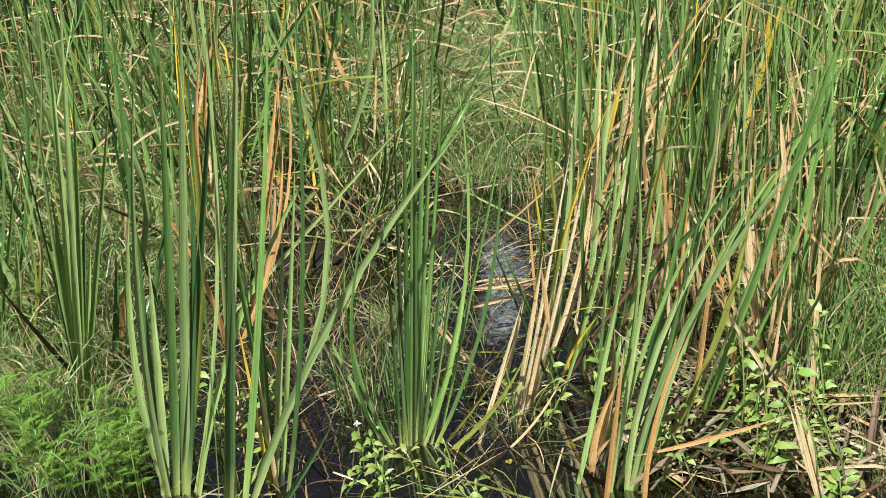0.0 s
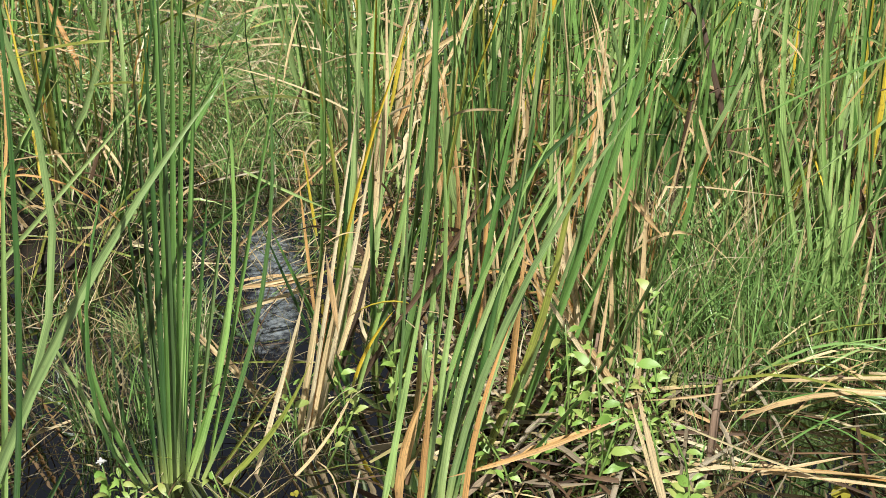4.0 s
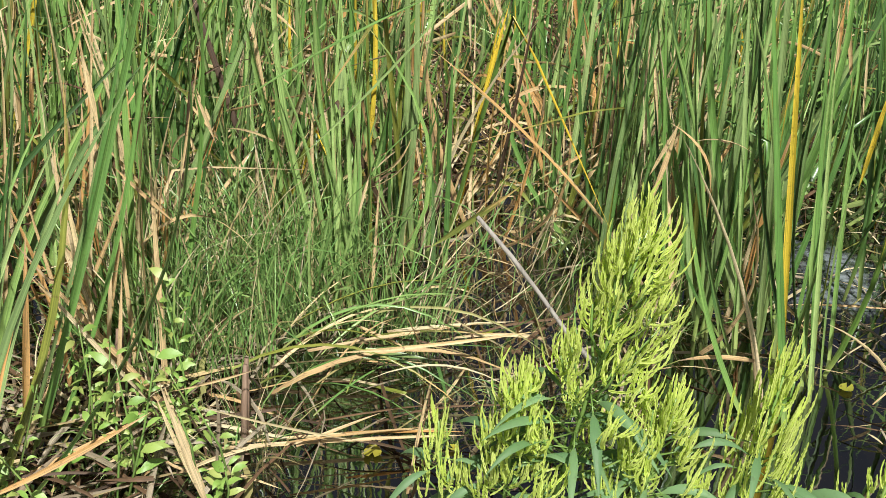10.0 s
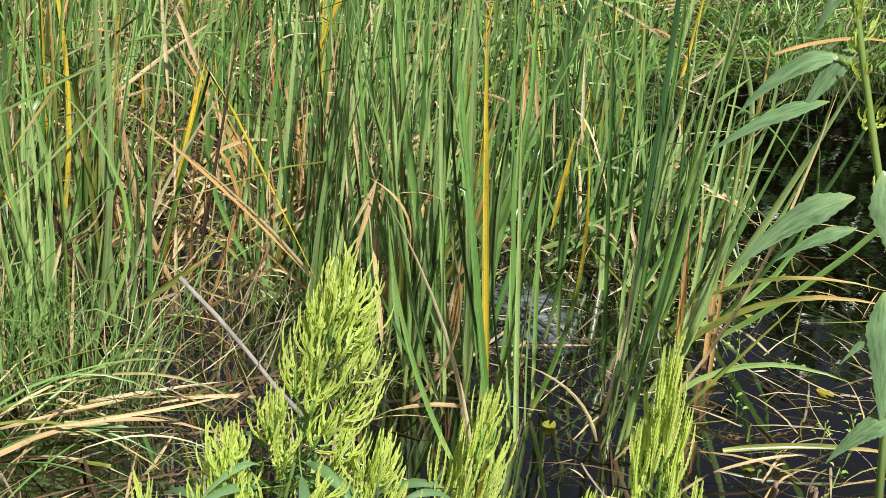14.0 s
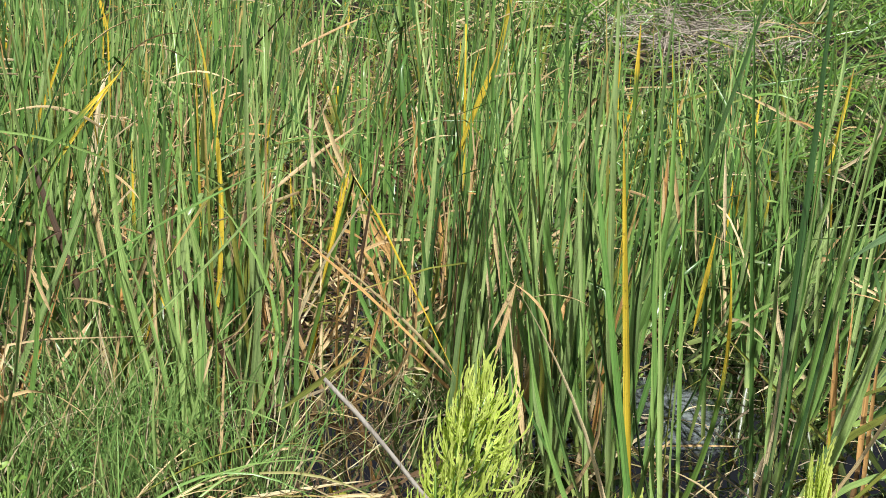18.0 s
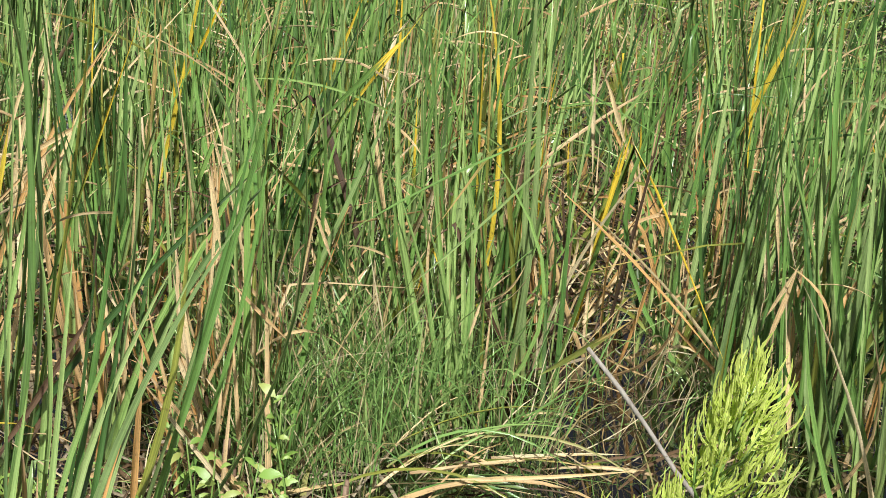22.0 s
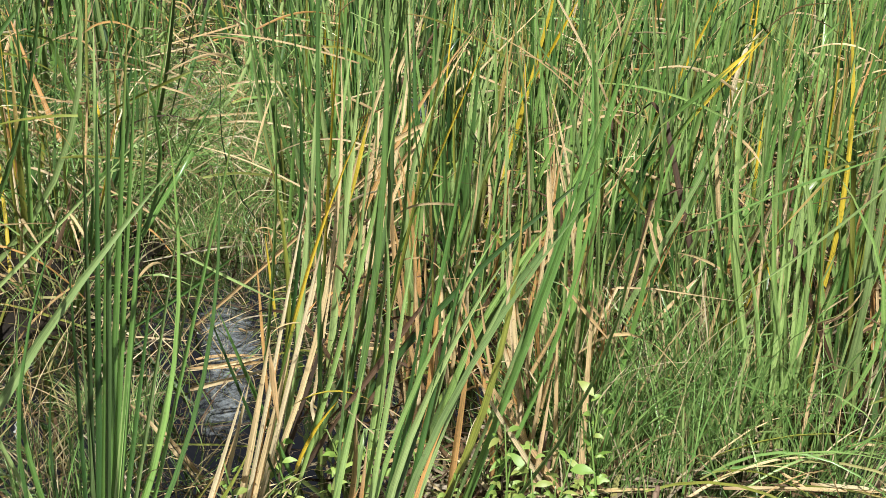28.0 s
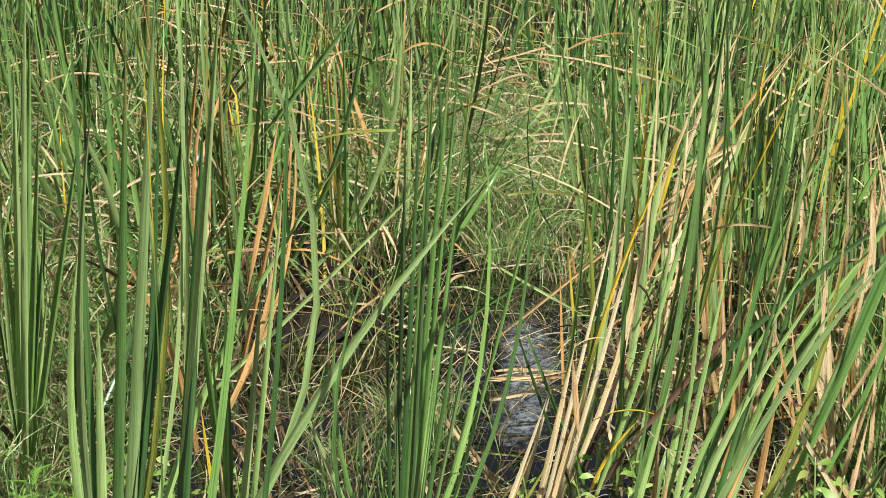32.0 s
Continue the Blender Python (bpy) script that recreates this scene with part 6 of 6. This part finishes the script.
water_hemp(1.27, 1.57, (1.29, 1.55, 0.26), 0.10, 0.35, 6, 18, "low weed with narrow green leaves", 5, 0.09, 0.2)
water_hemp(1.475, 1.54, (1.455, 1.57, 0.52), 0.08, 0.1, 19, 20, "upright yellow-green flowering weed with long narrow leaves", 7, 0.17, 0.13, 0.07, (0.11, 0.17), 1.55)


def tall_weed():
    """The tall plant with big drooping leaves that hangs over the pool."""
    P = Vector((1.80, 1.36, 0))
    ob = thing("tall_weed", P, "tall green weed with big drooping lance-shaped leaves", "weed")
    top = Vector((-0.19, 0.25, 1.62))
    bm = bmesh.new()
    tube(bm, [(0.06, -0.07, -0.05), (0.0, 0.01, 0.71), (-0.06, 0.08, 0.98), (-0.12, 0.16, 1.28), top], [0.009, 0.008, 0.007, 0.006, 0.003], 8)
    part("stem", bm, STALK, ob)
    big_leaf(ob, (1.73, 1.45, 0.88), (1.61, 1.61, 0.68), 0.060, 0.030)
    big_leaf(ob, (1.74, 1.44, 0.82), (1.66, 1.55, 0.72), 0.032, 0.012)
    big_leaf(ob, (1.69, 1.51, 1.13), (1.58, 1.64, 0.99), 0.042, 0.035)
    big_leaf(ob, (1.70, 1.50, 1.15), (1.65, 1.55, 1.01), 0.045, 0.010)
    big_leaf(ob, (1.68, 1.51, 1.05), (1.55, 1.68, 0.90), 0.034, 0.020)
    big_leaf(ob, (1.75, 1.42, 0.94), (1.81, 1.35, 0.71), 0.085, 0.010)
    big_leaf(ob, (1.78, 1.38, 0.71), (1.81, 1.34, 0.43), 0.070, 0.012)
    big_leaf(ob, (1.81, 1.35, 0.65), (1.75, 1.42, 0.54), 0.030, 0.020)
    big_leaf(ob, (1.83, 1.32, 0.46), (1.76, 1.41, 0.32), 0.050, 0.020)
    big_leaf(ob, (1.68, 1.52, 1.27), (1.65, 1.55, 1.16), 0.030, 0.010)
    big_leaf(ob, (1.74, 1.44, 1.11), (1.81, 1.35, 0.97), 0.060, 0.020)
    big_leaf(ob, (1.77, 1.40, 1.05), (1.85, 1.29, 0.89), 0.060, 0.020)
    knots = [Vector((0.0, 0.01, 0.71)), Vector((-0.06, 0.08, 0.98)), Vector((-0.12, 0.16, 1.28)), top]
    for i in range(20):
        t = random.uniform(0.2, 2.99)
        root = knots[int(t)].lerp(knots[int(t) + 1], t - int(t))
        a = i * 2.4
        out = Vector((math.cos(a), math.sin(a), 0.5))
        flower_branch(ob, root + out * 0.02, out + Vector((0, 0, 0.6)), 5, 0.035, 0.6, random.randrange(10 ** 6))


def big_leaf(ob, root, tip, width, sag):
    root, tip = Vector(root) - ob.location, Vector(tip) - ob.location
    me = ribbons("leaf", [root], [tip], [(0, 0, sag)], width, [BIG_LEAF], seg=26, face=[(-0.75, -0.6, 0.75)], prof="toothed", fold=0.2)
    mesh_obj("leaf", me, ob)


tall_weed()


def creeper(x, y, h, n, size, lean, mat=None, label="low leafy plant with small pale green leaves"):
    ob = thing("leafy_weed", (x, y, 0), label, "weed", "small leafy weeds")
    top = Vector((lean[0], lean[1], h))
    bm = bmesh.new()
    tube(bm, [(0, 0, -0.03), top * 0.5 + Vector((0.01, 0, 0)), top], [0.003, 0.0025, 0.0015], 5)
    part("stem", bm, STALK, ob)
    for i in range(n):
        t = 0.2 + 0.8 * (i + random.random()) / n
        a = i * 2.1 + random.uniform(-0.5, 0.5)
        d = Vector((math.cos(a), math.sin(a), random.uniform(-0.3, 0.6))).normalized()
        root = top * t + d * random.uniform(0.004, 0.02)
        l = size * random.uniform(0.6, 1.15)
        blade_part("leaf", ob, root, root + d * l, (0, 0, 0.006), l * random.uniform(0.3, 0.52), mat or LIGHT_BROAD, (random.gauss(0, 0.6), random.gauss(0, 0.6) - 0.6, 0.8), seg=4, fold=0.08)


random.seed(12)
for i in range(25):
    x, y = random.uniform(-0.42, 0.14), random.uniform(2.05, 2.45)
    creeper(x, y, random.uniform(0.12, 0.40), random.randint(10, 18), random.uniform(0.024, 0.055), (random.gauss(0, 0.05), random.gauss(0, 0.03)))
for i in range(7):
    creeper(random.uniform(-0.8, -0.45), random.uniform(2.2, 2.6), random.uniform(0.1, 0.28), 9, 0.04, (random.gauss(0, 0.05), 0))
for i in range(9):
    creeper(random.uniform(-1.45, -0.55), random.uniform(1.78, 2.0), random.uniform(0.08, 0.22), 10, 0.035, (random.gauss(0, 0.04), 0))
for i in range(8):
    creeper(random.uniform(-1.85, -1.45), random.uniform(1.75, 2.2), random.uniform(0.1, 0.3), 10, 0.045, (random.gauss(0, 0.05), 0))
for i in range(18):
    creeper(random.uniform(1.75, 2.8), random.uniform(1.6, 3.2), random.uniform(0.04, 0.1), 8, 0.02, (random.gauss(0, 0.03), 0), label="tiny pale green plant rising from the water")


def white_flower(x, y, z):
    ob = thing("white_flower", (x, y, 0), "small white flower on a leafy stalk", "flower")
    bm = bmesh.new()
    tube(bm, [(0, 0, -0.02), (0.005, 0, z * 0.5), (0, 0, z)], [0.002, 0.002, 0.0015], 5)
    part("stem", bm, STALK, ob)
    for i in range(9):
        a = i * 0.7
        blade_part("petal", ob, (0, 0, z), (0.013 * math.cos(a), 0.013 * math.sin(a), z + 0.010 * random.random()), (0, 0, 0.003), 0.008, WHITE, seg=3)
    for i in range(6):
        a = i * 2.2
        blade_part("leaf", ob, (0, 0, z * (0.2 + 0.1 * i)), (0.045 * math.cos(a), 0.045 * math.sin(a), z * (0.2 + 0.1 * i) + 0.02), (0, 0, 0.006), 0.026, LIGHT_BROAD, seg=5)


white_flower(-1.14, 2.0, 0.14)


def feathery(x, y, h):
    """A ragweed-like plant with finely cut leaves."""
    ob = thing("feathery_weed", (x, y, 0), "bright green weed with finely cut feathery leaves", "weed", "feathery weeds")
    bm = bmesh.new()
    tube(bm, [(0, 0, -0.02), (0.01, 0, h)], [0.003, 0.002], 5)
    part("stem", bm, STALK, ob)
    for i in range(9):
        t, a = 0.3 + 0.7 * i / 8, i * 2.4
        d = np.array([math.cos(a), math.sin(a), 0.45])
        root = np.array([0.01 * t, 0, h * t])
        k = np.repeat(np.linspace(0.15, 1, 8), 2)
        l = 0.05
        sidev = np.array([-math.sin(a), math.cos(a), 0.15])
        sg = np.tile([1.0, -1.0], 8)
        b = root + d * (k * l)[:, None]
        e = b + d * 0.010 + sidev * (sg * 0.018 * (1.15 - k))[:, None]
        me = ribbons("leaf", np.vstack([b, root[None]]), np.vstack([e, (root + d * l * 1.1)[None]]), np.zeros((17, 3)) + (0, 0, 0.002), 0.004, [GRASS], seg=3, face=np.tile([[0, 0, 1.0]], (17, 1)))
        mesh_obj("leaf", me, ob)


random.seed(5)
for x, y, h in [(random.uniform(-2.3, -1.65), random.uniform(1.66, 1.95), random.uniform(0.1, 0.26)) for i in range(40)]:
    feathery(x, y, h)


# ---- far bank, brush and trees ----
def bank_grass():
    n = 21000
    x, y = rng.uniform(2.3, 11, n), 5.0 + 5.5 * rng.random(n) ** 1.6
    keep = (y + 0.03 * x > 5.25) & (np.hypot(x - 4.6, y - 6.8) > 0.75 * rng.random(n)) & (np.hypot(x, y) < 14) & (x > 0.35 * y - 0.6)
    x, y = x[keep], y[keep]
    n = len(x)
    h = rng.uniform(0.10, 0.42, n) * (0.6 + 0.4 * np.sin(3.3 * x + 1.0) * np.sin(2.7 * y))
    base = np.stack([x, y, ground_z(x, y) - 0.01], 1)
    tip = base + np.stack([rng.normal(0.03, 0.16, n), rng.normal(0, 0.16, n), h], 1)
    me = ribbons("bank_grass", base, tip, rng.normal(0, 0.02, (n, 3)), rng.uniform(0.008, 0.02, n), [GRASS, SEDGE, STRAW, GREEN], rng.choice(4, n, p=[0.32, 0.28, 0.12, 0.28]), seg=4)
    tagged(new("bank_grass", me), "bright green grass on the far bank of the pool", "grass", kind="stuff")


bank_grass()


def brush(x, y, n, r, h, label):
    a, q = rng.uniform(0, 6.283, n), r * np.sqrt(rng.random(n))
    c = np.stack([x + q * np.cos(a), y + q * np.sin(a), float(ground_z(x, y)) + rng.uniform(0, h, n) * (1 - 0.6 * (q / r))], 1)
    d = np.stack([rng.normal(0, 1, n), rng.normal(0, 1, n), rng.normal(0.2, 0.35, n)], 1)
    d /= np.linalg.norm(d, axis=1, keepdims=True)
    d *= rng.uniform(0.12, 0.35, n)[:, None]
    me = ribbons("dead_brush", c - d, c + d, rng.normal(0, 0.03, (n, 3)), rng.uniform(0.005, 0.012, n), [DEAD], seg=4, prof="stem", fold=0.4)
    tagged(new("dead_brush", me), label, "brush", kind="stuff")


DEAD = surface_mat("bleached_twigs", [(0.22, 0.19, 0.15), (0.42, 0.37, 0.30), (0.58, 0.53, 0.46)], 9.0, 0.8)
brush(4.75, 7.0, 330, 0.75, 0.35, "heap of bleached grey dead twigs on the far bank")
brush(-3.5, 6.9, 300, 0.7, 0.3, "heap of bleached dry stems in the sedge")
brush(-2.4, 5.9, 120, 0.6, 0.2, "flattened bleached dry stems in the sedge")


def tree(x, y, h, r, seed):
    g = np.random.default_rng(seed)
    z = float(ground_z(x, y))
    ob = thing("tree", (x, y, z), "broad green tree behind the far bank", "tree", "trees behind the marsh")
    bm = bmesh.new()
    tube(bm, [(0, 0, -0.2), (0.1, 0, h * 0.3), (0, 0.1, h * 0.6), (0.05, 0, h * 0.9)], [0.18, 0.14, 0.09, 0.03], 9)
    ends = []
    for i in range(9):
        a, t = i * 2.4, 0.06 + 0.085 * i
        e = Vector((math.cos(a) * r * g.uniform(0.5, 0.9), math.sin(a) * r * g.uniform(0.5, 0.9), h * (t + 0.2)))
        tube(bm, [(0, 0, h * t), Vector((0, 0, h * t)).lerp(e, 0.5) + Vector((0, 0, 0.2)), e], [0.06, 0.04, 0.015], 6)
        ends.append(e)
    part("trunk", bm, BARK, ob)
    n = 2600
    c = np.array([list(e) for e in ends])[g.integers(0, 9, n)] + g.normal(0, 1, (n, 3)) * (r * 0.34, r * 0.34, h * 0.1)
    d = g.normal(0, 1, (n, 3))
    d /= np.linalg.norm(d, axis=1, keepdims=True)
    mesh_obj("crown", ribbons("crown", c, c + d * 0.34, np.zeros((n, 3)), 0.18, [TREE_LEAF], seg=2, prof="broad"), ob)


for i, (x, y, h, r) in enumerate(((13.0, 11.5, 4.6, 2.4), (16.0, 8.5, 5.2, 2.6), (15.0, 13.5, 5.6, 2.8), (18.0, 10.5, 6.0, 2.8), (10.6, 13.2, 4.8, 2.5))):
    tree(x, y, h, r, 300 + i)
